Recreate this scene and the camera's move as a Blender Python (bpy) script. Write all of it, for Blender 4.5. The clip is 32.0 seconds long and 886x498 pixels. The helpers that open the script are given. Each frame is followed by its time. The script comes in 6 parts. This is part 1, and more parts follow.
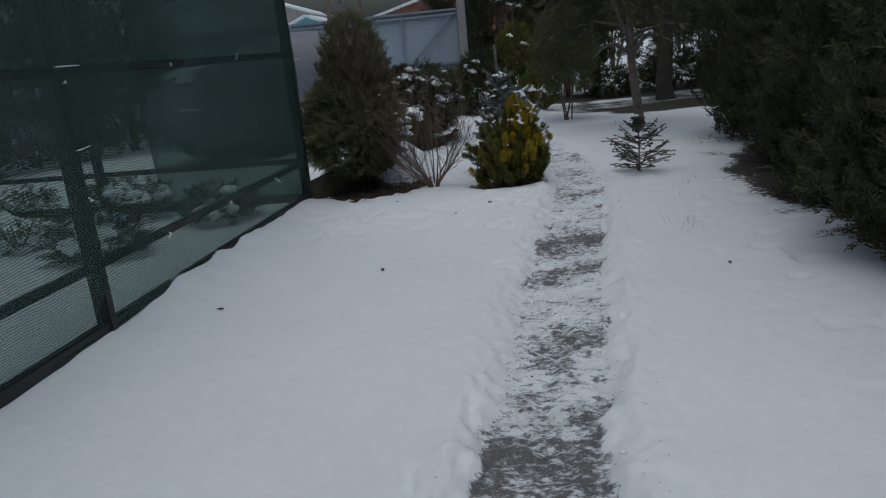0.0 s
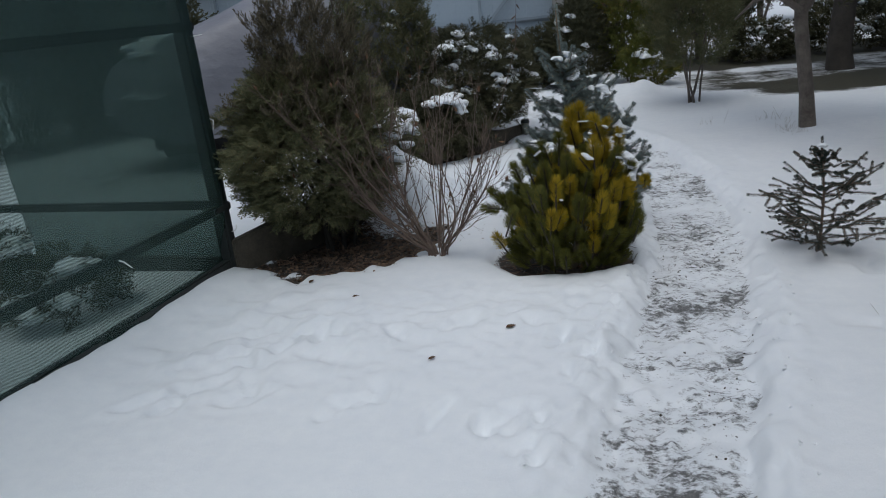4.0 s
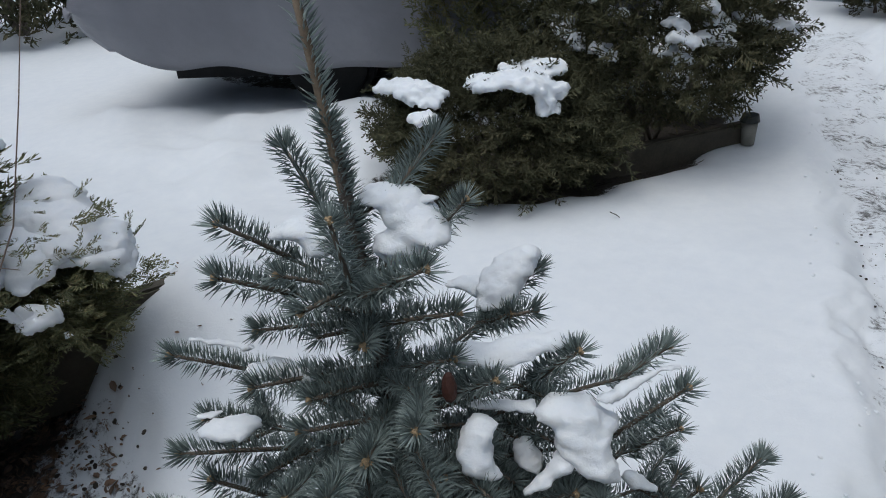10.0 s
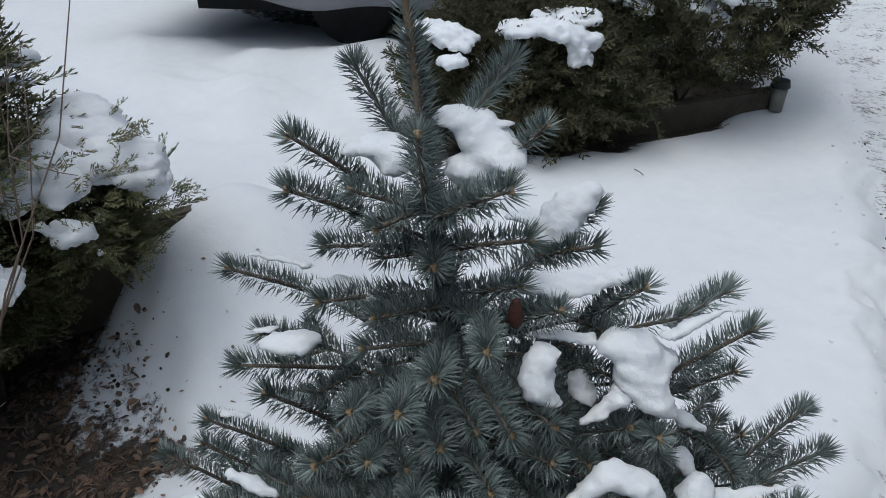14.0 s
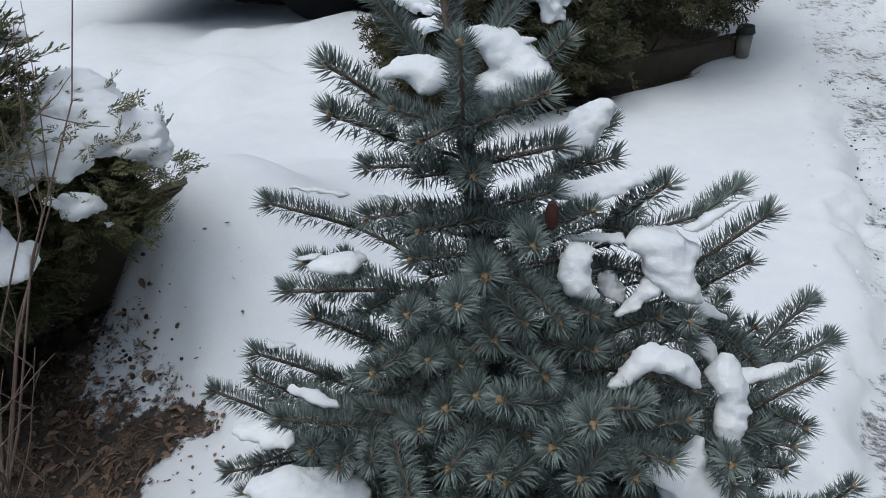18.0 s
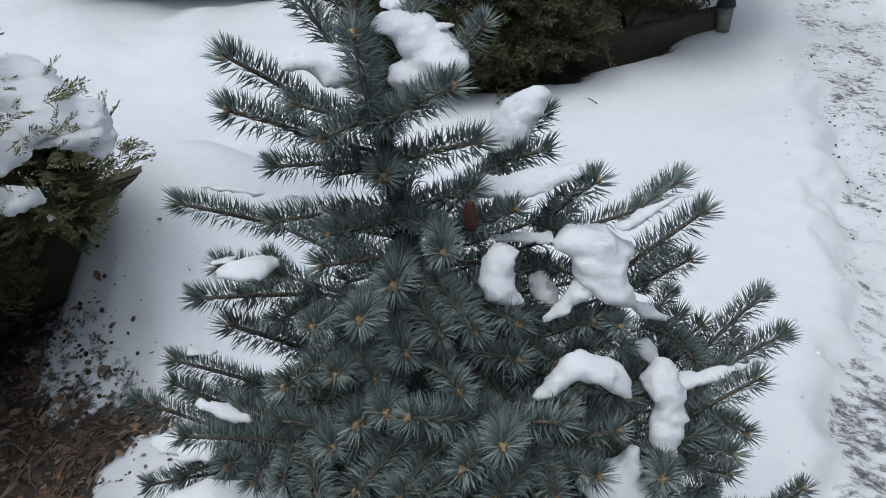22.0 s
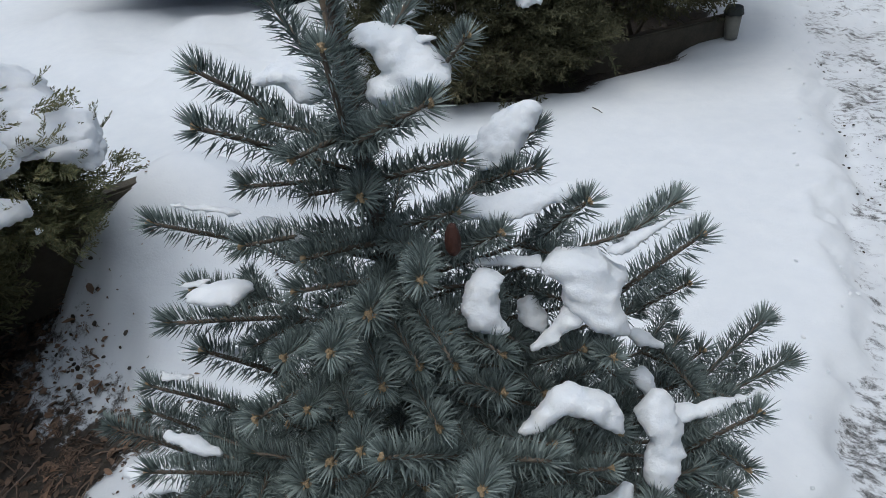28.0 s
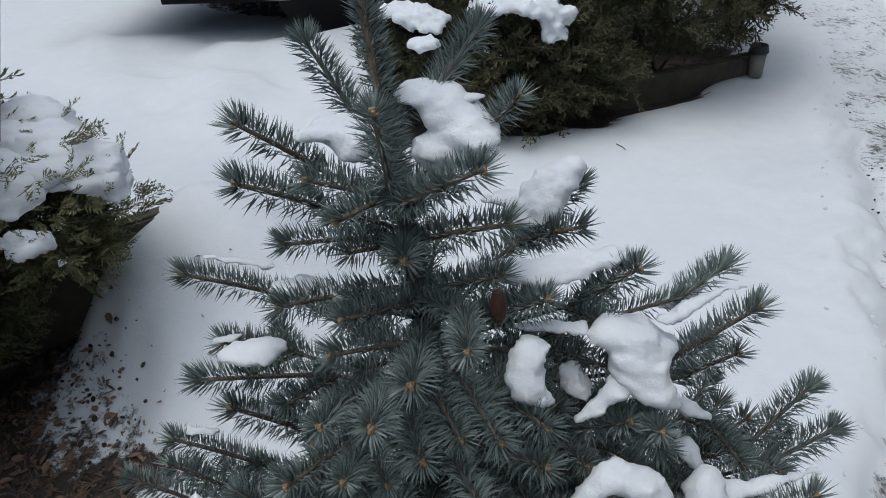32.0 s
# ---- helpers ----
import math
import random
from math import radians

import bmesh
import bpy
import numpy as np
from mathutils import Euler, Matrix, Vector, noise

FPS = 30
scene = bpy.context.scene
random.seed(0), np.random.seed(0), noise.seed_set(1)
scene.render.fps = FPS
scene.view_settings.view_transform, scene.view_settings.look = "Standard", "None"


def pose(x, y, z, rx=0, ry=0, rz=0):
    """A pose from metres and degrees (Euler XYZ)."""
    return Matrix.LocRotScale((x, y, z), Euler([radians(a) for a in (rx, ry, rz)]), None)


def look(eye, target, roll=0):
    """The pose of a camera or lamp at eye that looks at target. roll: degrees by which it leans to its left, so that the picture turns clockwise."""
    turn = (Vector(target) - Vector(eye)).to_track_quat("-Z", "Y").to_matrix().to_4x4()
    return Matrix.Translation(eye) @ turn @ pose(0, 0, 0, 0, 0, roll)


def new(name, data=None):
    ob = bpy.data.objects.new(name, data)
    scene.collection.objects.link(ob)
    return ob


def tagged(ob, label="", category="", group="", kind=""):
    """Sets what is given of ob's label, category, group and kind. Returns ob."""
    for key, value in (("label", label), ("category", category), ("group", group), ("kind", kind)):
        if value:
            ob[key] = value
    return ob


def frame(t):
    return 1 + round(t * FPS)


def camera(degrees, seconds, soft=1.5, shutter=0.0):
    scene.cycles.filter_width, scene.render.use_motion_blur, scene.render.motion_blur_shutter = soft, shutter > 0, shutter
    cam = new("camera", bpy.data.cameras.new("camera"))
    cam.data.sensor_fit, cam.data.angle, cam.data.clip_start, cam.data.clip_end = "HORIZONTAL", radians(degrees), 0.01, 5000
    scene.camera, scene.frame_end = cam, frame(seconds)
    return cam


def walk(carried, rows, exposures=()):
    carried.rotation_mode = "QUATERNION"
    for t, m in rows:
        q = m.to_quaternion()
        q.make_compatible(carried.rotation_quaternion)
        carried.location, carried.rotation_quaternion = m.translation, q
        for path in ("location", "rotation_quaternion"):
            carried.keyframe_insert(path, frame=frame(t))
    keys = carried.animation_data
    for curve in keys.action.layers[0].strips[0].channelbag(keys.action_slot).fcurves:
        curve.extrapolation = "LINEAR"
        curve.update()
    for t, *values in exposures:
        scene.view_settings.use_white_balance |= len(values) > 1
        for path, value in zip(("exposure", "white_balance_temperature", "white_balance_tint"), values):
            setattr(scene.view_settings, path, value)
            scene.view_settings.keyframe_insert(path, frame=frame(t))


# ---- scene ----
cam = camera(62.5, 32.0, soft=1.0)
PATH = [
    (0, (0.404, 0.179, 1.365), (0.258, 2.1, 0.828), -5.6),
    (0.5, (0.459, 0.588, 1.324), (0.284, 2.492, 0.738), -5.4),
    (1, (0.469, 1.053, 1.341), (0.367, 2.955, 0.732), -5.1),
    (1.5, (0.537, 1.546, 1.309), (0.292, 3.453, 0.76), -6.8),
    (2, (0.546, 1.99, 1.307), (0.231, 3.885, 0.751), -7.0),
    (2.5, (0.553, 2.427, 1.319), (0.289, 4.313, 0.709), -5.8),
    (4.5, (0.952, 3.855, 1.408), (0.388, 5.667, 0.774), -7.0),
    (5, (0.992, 4.28, 1.388), (0.373, 6.088, 0.798), -7.4),
    (5.5, (0.971, 4.709, 1.41), (0.445, 6.546, 0.82), -6.6),
    (6, (0.999, 5.142, 1.339), (0.384, 6.93, 0.688), -8.0),
    (6.5, (1.046, 5.529, 1.348), (0.344, 7.274, 0.669), -7.4),
    (7, (1.071, 5.935, 1.322), (0.451, 7.657, 0.516), -3.1),
    (7.5, (1.098, 6.272, 1.341), (0.422, 8.005, 0.608), -5.1),
    (8, (1.137, 6.589, 1.324), (0.303, 8.251, 0.588), -6.2),
    (8.5, (1.141, 6.868, 1.322), (0.323, 8.541, 0.591), -5.2),
    (9, (1.077, 7.142, 1.354), (0.25, 8.779, 0.557), -3.6),
    (9.5, (1.092, 7.362, 1.328), (0.065, 8.825, 0.432), -4.3),
    (10, (1.084, 7.494, 1.328), (-0.104, 8.814, 0.409), -4.7),
    (10.5, (1.046, 7.506, 1.333), (-0.133, 8.822, 0.396), -2.0),
    (11, (1.034, 7.478, 1.31), (-0.132, 8.754, 0.304), -0.6),
    (11.5, (1.019, 7.469, 1.297), (-0.168, 8.698, 0.257), -0.9),
    (12, (1.032, 7.47, 1.298), (-0.109, 8.734, 0.25), -0.3),
    (12.5, (1.027, 7.459, 1.304), (-0.127, 8.726, 0.273), -0.8),
    (13, (1.032, 7.446, 1.305), (-0.127, 8.719, 0.288), -1.1),
    (13.5, (1.035, 7.441, 1.304), (-0.122, 8.711, 0.28), -1.2),
    (15.5, (1.048, 7.434, 1.296), (-0.115, 8.679, 0.248), -2.2),
    (16, (1.064, 7.422, 1.282), (-0.103, 8.651, 0.22), -2.9),
    (16.5, (1.097, 7.423, 1.281), (-0.08, 8.637, 0.213), -3.8),
    (17, (1.123, 7.405, 1.269), (-0.082, 8.592, 0.201), -5.5),
    (17.5, (1.098, 7.386, 1.284), (-0.088, 8.628, 0.259), -6.0),
    (18, (1.031, 7.331, 1.271), (-0.049, 8.622, 0.19), -4.2),
    (18.5, (0.998, 7.318, 1.269), (-0.022, 8.649, 0.18), -0.7),
    (19, (0.983, 7.327, 1.266), (-0.074, 8.622, 0.167), -0.6),
    (19.5, (1.009, 7.361, 1.254), (-0.037, 8.65, 0.139), -2.1),
    (20, (1.051, 7.417, 1.255), (-0.04, 8.686, 0.16), -7.0),
    (20.5, (1.1, 7.449, 1.253), (-0.04, 8.688, 0.174), -10.2),
    (21, (1.125, 7.448, 1.24), (-0.024, 8.655, 0.134), -11.2),
    (21.5, (1.105, 7.442, 1.253), (-0.011, 8.657, 0.122), -8.5),
    (22, (1.06, 7.428, 1.26), (0.012, 8.698, 0.125), -4.8),
    (22.5, (1.054, 7.417, 1.251), (0.016, 8.692, 0.112), -3.8),
    (23, (1.048, 7.407, 1.253), (-0.019, 8.658, 0.115), -3.8),
    (23.5, (1.049, 7.398, 1.258), (-0.043, 8.634, 0.127), -3.7),
    (24, (1.062, 7.396, 1.258), (-0.04, 8.626, 0.13), -3.6),
    (24.5, (1.065, 7.412, 1.264), (-0.068, 8.624, 0.147), -4.6),
    (25, (1.088, 7.437, 1.259), (-0.068, 8.635, 0.151), -5.8),
    (25.5, (1.111, 7.452, 1.262), (-0.054, 8.652, 0.164), -7.0),
    (26, (1.132, 7.463, 1.262), (-0.044, 8.664, 0.177), -7.9),
    (26.5, (1.144, 7.459, 1.257), (-0.042, 8.654, 0.178), -8.2),
    (28.5, (1.011, 7.494, 1.249), (-0.039, 8.77, 0.123), -4.5),
    (29, (0.986, 7.511, 1.254), (-0.081, 8.752, 0.106), -4.6),
    (29.5, (0.996, 7.522, 1.319), (-0.28, 8.716, 0.346), -7.1),
    (30, (1.024, 7.508, 1.329), (-0.33, 8.685, 0.445), -7.1),
    (30.5, (1.031, 7.512, 1.303), (-0.274, 8.69, 0.35), -6.8),
    (31, (1.017, 7.517, 1.287), (-0.199, 8.749, 0.286), -6.1),
    (31.5, (1.006, 7.512, 1.274), (-0.144, 8.773, 0.231), -5.4),
    (32, (1.005, 7.495, 1.268), (-0.112, 8.77, 0.206), -4.1),
]
walk(cam, [(t, look(eye, target, roll)) for t, eye, target, roll in PATH],
     exposures=[(t, e, 5800 + 350 * max(0, 1 - abs(t - 7.1) / 1.6), 4) for t, e in ((0.0, -0.92), (1.0, -0.89), (2.5, -0.75), (4.5, -0.32), (5.0, -0.22), (5.5, 0.02), (6.0, 0.28), (7.2, 0.32), (8.0, 0.06), (9.0, -0.15),
                                             (10.0, -0.18), (11.0, -0.16), (16.0, -0.11), (17.0, -0.04), (19.0, -0.01), (23.0, 0.02), (26.5, 0.02), (28.5, -0.02), (29.0, -0.05), (30.0, -0.30), (31.0, -0.24), (32.0, -0.17))])

# ---- light: an even overcast winter sky ----
world = bpy.data.worlds.new("overcast")
scene.world = world
world.use_nodes = True
wn, wl = world.node_tree.nodes, world.node_tree.links
sky = wn.new("ShaderNodeTexSky")
sky.sky_type, sky.sun_disc = "NISHITA", False
sky.sun_elevation, sky.sun_rotation = radians(76), radians(200)
sky.air_density, sky.dust_density, sky.ozone_density = 1.0, 6.0, 1.0
wn["Background"].inputs["Strength"].default_value = 0.09
wl.new(sky.outputs[0], wn["Background"].inputs["Color"])
sun_data = bpy.data.lights.new("sun", "SUN")
sun_data.energy, sun_data.angle, sun_data.color = 1.4, radians(80), (1.0, 0.97, 0.94)
sun = new("sun", sun_data)
sun.rotation_euler = (radians(14), 0, radians(20))

# ---- materials ----
def nodes_of(name):
    m = bpy.data.materials.new(name)
    m.use_nodes = True
    return m, m.node_tree.nodes, m.node_tree.links, m.node_tree.nodes["Principled BSDF"]


def ramp(n, stops):
    r = n.new("ShaderNodeValToRGB")
    e = r.color_ramp.elements
    while len(e) < len(stops):
        e.new(0.5)
    for el, (p, c) in zip(e, stops):
        el.position, el.color = p, (*c, 1)
    return r


def noise_tex(n, l, scale, detail=4.0, rough=0.6, coords="Object"):
    tc = n.new("ShaderNodeTexCoord")
    t = n.new("ShaderNodeTexNoise")
    t.inputs["Scale"].default_value, t.inputs["Detail"].default_value, t.inputs["Roughness"].default_value = scale, detail, rough
    l.new(tc.outputs[coords], t.inputs["Vector"])
    return t


def bump(n, l, height, b, strength=0.3, dist=0.01):
    k = n.new("ShaderNodeBump")
    k.inputs["Strength"].default_value, k.inputs["Distance"].default_value = strength, dist
    l.new(height, k.inputs["Height"])
    l.new(k.outputs[0], b.inputs["Normal"])


def mix(n, l, kind, fac, a, b):
    m = n.new("ShaderNodeMix")
    m.data_type, m.blend_type = "RGBA", kind
    for sock, v in ((m.inputs[0], fac), (m.inputs[6], a), (m.inputs[7], b)):
        if isinstance(v, (int, float)):
            sock.default_value = v
        elif isinstance(v, tuple):
            sock.default_value = (*v, 1)
        else:
            l.new(v, sock)
    return m.outputs[2]


def surface(name, dark, light, scale=6.0, fine=60.0, rough=0.8, relief=0.3, dist=0.004, metal=0.0):
    """Two scales of stain and grain between two colours, with fine relief."""
    m, n, l, b = nodes_of(name)
    big, small = noise_tex(n, l, scale), noise_tex(n, l, fine, 6, 0.7)
    add = n.new("ShaderNodeMath")
    add.operation = "MULTIPLY_ADD"
    l.new(big.outputs[0], add.inputs[0])
    add.inputs[1].default_value = 0.6
    half = n.new("ShaderNodeMath")
    half.operation = "MULTIPLY"
    l.new(small.outputs[0], half.inputs[0])
    half.inputs[1].default_value = 0.4
    l.new(half.outputs[0], add.inputs[2])
    r = ramp(n, [(0.3, dark), (0.7, light)])
    l.new(add.outputs[0], r.inputs[0])
    l.new(r.outputs[0], b.inputs["Base Color"])
    b.inputs["Roughness"].default_value, b.inputs["Metallic"].default_value = rough, metal
    bump(n, l, small.outputs[0], b, relief, dist)
    return m


def foliage(name, stops, rough=0.55, patch=3.0):
    """Leaves and needles: each island its own tone, with broad patches over it."""
    m, n, l, b = nodes_of(name)
    geo = n.new("ShaderNodeNewGeometry")
    r = ramp(n, stops)
    big = noise_tex(n, l, patch, 2)
    w = n.new("ShaderNodeMath")
    w.operation = "MULTIPLY_ADD"
    l.new(geo.outputs["Random Per Island"], w.inputs[0])
    w.inputs[1].default_value = 0.6
    h = n.new("ShaderNodeMath")
    h.operation = "MULTIPLY_ADD"
    l.new(big.outputs[0], h.inputs[0])
    h.inputs[1].default_value, h.inputs[2].default_value = 0.9, -0.25
    l.new(h.outputs[0], w.inputs[2])
    l.new(w.outputs[0], r.inputs[0])
    l.new(r.outputs[0], b.inputs["Base Color"])
    b.inputs["Roughness"].default_value = rough
    b.inputs["Specular IOR Level"].default_value = 0.15
    return m


def snow_material(name):
    m, n, l, b = nodes_of(name)
    fine, mid = noise_tex(n, l, 260, 4, 0.7), noise_tex(n, l, 30, 4, 0.6)
    r = ramp(n, [(0.25, (0.72, 0.75, 0.79)), (0.7, (0.81, 0.83, 0.85))])
    l.new(mid.outputs[0], r.inputs[0])
    l.new(r.outputs[0], b.inputs["Base Color"])
    b.inputs["Roughness"].default_value = 0.7
    b.inputs["Subsurface Weight"].default_value = 0.35
    b.inputs["Subsurface Radius"].default_value = (0.02, 0.022, 0.025)
    b.inputs["Subsurface Scale"].default_value = 1.0
    s = n.new("ShaderNodeMath")
    s.operation = "ADD"
    l.new(fine.outputs[0], s.inputs[0])
    l.new(mid.outputs[0], s.inputs[1])
    bump(n, l, s.outputs[0], b, 0.35, 0.004)
    return m


SNOW = snow_material("packed_snow")
BARK = surface("grey_bark", (0.07, 0.055, 0.045), (0.22, 0.19, 0.16), 9, 70, 0.9, 0.8, 0.01)
TWIG = surface("brown_twig", (0.10, 0.065, 0.045), (0.25, 0.18, 0.13), 20, 150, 0.8, 0.4, 0.002)
REDTWIG = surface("red_brown_twig", (0.082, 0.057, 0.044), (0.205, 0.148, 0.114), 12, 150, 0.7, 0.3, 0.001)
LEADER = surface("pale_brown_leader", (0.13, 0.095, 0.065), (0.33, 0.25, 0.17), 40, 300, 0.8, 0.5, 0.001)
SHOOT = surface("ochre_shoot_bark", (0.07, 0.057, 0.045), (0.18, 0.148, 0.112), 40, 300, 0.8, 0.4, 0.001)
BUD = surface("papery_bud", (0.24, 0.175, 0.10), (0.46, 0.34, 0.20), 60, 400, 0.75, 0.4, 0.001)
BLUE = foliage("blue_needles", [(0.0, (0.072, 0.089, 0.083)), (0.4, (0.170, 0.206, 0.194)), (0.75, (0.315, 0.365, 0.344)), (1.0, (0.510, 0.548, 0.497))], 0.4)
GOLD = foliage("golden_needles", [(0.0, (0.13, 0.115, 0.018)), (0.45, (0.35, 0.27, 0.025)), (0.75, (0.56, 0.38, 0.028)), (1.0, (0.70, 0.45, 0.035))], 0.5, 2.6)
PINEGREEN = foliage("pine_green_needles", [(0.0, (0.045, 0.055, 0.018)), (0.5, (0.12, 0.125, 0.03)), (0.85, (0.23, 0.20, 0.035)), (1.0, (0.36, 0.28, 0.04))], 0.5, 2.6)
THUJA = foliage("thuja_scales", [(0.0, (0.072, 0.085, 0.046)), (0.5, (0.150, 0.153, 0.078)), (0.8, (0.195, 0.176, 0.091)), (1.0, (0.260, 0.189, 0.104))], 0.55)
JUNI = foliage("juniper_scales", [(0.0, (0.065, 0.078, 0.044)), (0.55, (0.143, 0.146, 0.072)), (1.0, (0.260, 0.215, 0.111))], 0.6)
BROWNLEAF = foliage("bronze_scales", [(0.0, (0.056, 0.050, 0.035)), (0.6, (0.123, 0.105, 0.070)), (1.0, (0.196, 0.154, 0.098))], 0.65)
DARKCON = foliage("dark_conifer", [(0.0, (0.039, 0.042, 0.026)), (0.6, (0.081, 0.081, 0.044)), (1.0, (0.130, 0.111, 0.065))], 0.65, 1.2)
YELLOWG = foliage("yellow_green_scales", [(0.0, (0.05, 0.065, 0.015)), (0.6, (0.13, 0.14, 0.03)), (1.0, (0.25, 0.16, 0.03))], 0.6, 2)
SAPLING = foliage("sapling_needles", [(0.0, (0.025, 0.036, 0.03)), (1.0, (0.075, 0.09, 0.075))], 0.6)
LITTER = foliage("leaf_litter", [(0.0, (0.05, 0.037, 0.029)), (0.5, (0.19, 0.135, 0.10)), (0.88, (0.31, 0.20, 0.135)), (1.0, (0.48, 0.27, 0.12))], 0.8, 8)
CRUMB = foliage("soil_crumbs", [(0.0, (0.02, 0.017, 0.014)), (1.0, (0.10, 0.085, 0.07))], 0.9, 8)
DRYLEAF = foliage("dry_leaf", [(0.0, (0.06, 0.035, 0.02)), (1.0, (0.17, 0.10, 0.06))], 0.7, 8)
STRAW = foliage("dry_grass", [(0.0, (0.09, 0.08, 0.06)), (1.0, (0.22, 0.19, 0.14))], 0.8, 8)
BOARD = surface("weathered_board", (0.045, 0.039, 0.03), (0.125, 0.108, 0.078), 8, 90, 0.85, 0.6, 0.004)
POST = surface("black_green_frame", (0.012, 0.015, 0.014), (0.035, 0.04, 0.037), 8, 90, 0.6, 0.3, 0.002)
FENCE = surface("pale_blue_sheet_metal", (0.30, 0.36, 0.42), (0.40, 0.47, 0.53), 0.9, 25, 0.45, 0.1, 0.002)
RAIL = surface("blue_grey_rail", (0.20, 0.25, 0.29), (0.32, 0.37, 0.42), 4, 60, 0.5, 0.2, 0.002)
CONCRETE = surface("grey_concrete", (0.26, 0.25, 0.24), (0.42, 0.41, 0.39), 4, 60, 0.9, 0.5, 0.004)
RUBBER = surface("black_rubber", (0.01, 0.01, 0.01), (0.03, 0.03, 0.03), 8, 80, 0.8, 0.3, 0.003)
BRICK = surface("red_brick_wall", (0.16, 0.07, 0.05), (0.27, 0.13, 0.09), 2, 30, 0.9, 0.5, 0.01)
TURQ = surface("turquoise_planks", (0.12, 0.36, 0.38), (0.18, 0.48, 0.50), 2, 30, 0.7, 0.3, 0.004)
TIE = surface("white_cable_tie", (0.6, 0.6, 0.58), (0.8, 0.8, 0.78), 10, 60, 0.5, 0.1, 0.001)
LAMPC = surface("cream_plastic", (0.17, 0.165, 0.14), (0.26, 0.25, 0.215), 20, 100, 0.5, 0.1, 0.001)
CONE = surface("dark_red_cone", (0.04, 0.015, 0.010), (0.10, 0.035, 0.022), 60, 300, 0.7, 0.5, 0.002)
LOG = surface("dark_log", (0.03, 0.026, 0.022), (0.09, 0.078, 0.065), 5, 60, 0.9, 0.6, 0.01)


def cover_material():
    m, n, l, b = nodes_of("silver_car_cover")
    big, fine = noise_tex(n, l, 1.3, 5, 0.6), noise_tex(n, l, 500, 2)
    r = ramp(n, [(0.3, (0.155, 0.157, 0.18)), (0.7, (0.215, 0.218, 0.246))])
    l.new(big.outputs[0], r.inputs[0])
    l.new(r.outputs[0], b.inputs["Base Color"])
    b.inputs["Roughness"].default_value = 0.5
    wave = n.new("ShaderNodeTexNoise")
    tc, mp = n.new("ShaderNodeTexCoord"), n.new("ShaderNodeMapping")
    mp.inputs["Scale"].default_value = (1.6, 1.2, 3.2)
    l.new(tc.outputs["Object"], mp.inputs[0])
    l.new(mp.outputs[0], wave.inputs["Vector"])
    wave.inputs["Scale"].default_value, wave.inputs["Detail"].default_value = 2.2, 5
    bump(n, l, wave.outputs[0], b, 0.45, 0.05)
    return m


def net_material():
    """Knitted shade net: fine level rows of green thread with gaps between."""
    m, n, l, b = nodes_of("green_shade_net")
    out = n["Material Output"]
    tc, sep = n.new("ShaderNodeTexCoord"), n.new("ShaderNodeSeparateXYZ")
    l.new(tc.outputs["Object"], sep.inputs[0])
    warp = noise_tex(n, l, 1.5, 2)
    lift = n.new("ShaderNodeMath")
    lift.operation = "MULTIPLY_ADD"
    l.new(warp.outputs[0], lift.inputs[0])
    lift.inputs[1].default_value = 0.12
    l.new(sep.outputs[2], lift.inputs[2])
    row = n.new("ShaderNodeMath")
    row.operation = "MULTIPLY"
    l.new(lift.outputs[0], row.inputs[0])
    row.inputs[1].default_value = 2 * math.pi / 0.015
    wave = n.new("ShaderNodeMath")
    wave.operation = "SINE"
    l.new(row.outputs[0], wave.inputs[0])
    cut = n.new("ShaderNodeMapRange")
    for k, v in (("From Min", -0.8), ("From Max", 0.8), ("To Min", 0.39), ("To Max", 0.52)):
        cut.inputs[k].default_value = v
    l.new(wave.outputs[0], cut.inputs["Value"])
    big = noise_tex(n, l, 2.0, 4)
    r = ramp(n, [(0.3, (0.042, 0.068, 0.061)), (0.7, (0.068, 0.108, 0.097))])
    l.new(big.outputs[0], r.inputs[0])
    l.new(r.outputs[0], b.inputs["Base Color"])
    b.inputs["Roughness"].default_value = 0.6
    see = n.new("ShaderNodeBsdfTransparent")
    see.inputs[0].default_value = (0.87, 0.95, 0.925, 1)
    mx = n.new("ShaderNodeMixShader")
    l.new(cut.outputs[0], mx.inputs[0])
    l.new(see.outputs[0], mx.inputs[1])
    l.new(b.outputs[0], mx.inputs[2])
    l.new(mx.outputs[0], out.inputs["Surface"])
    return m


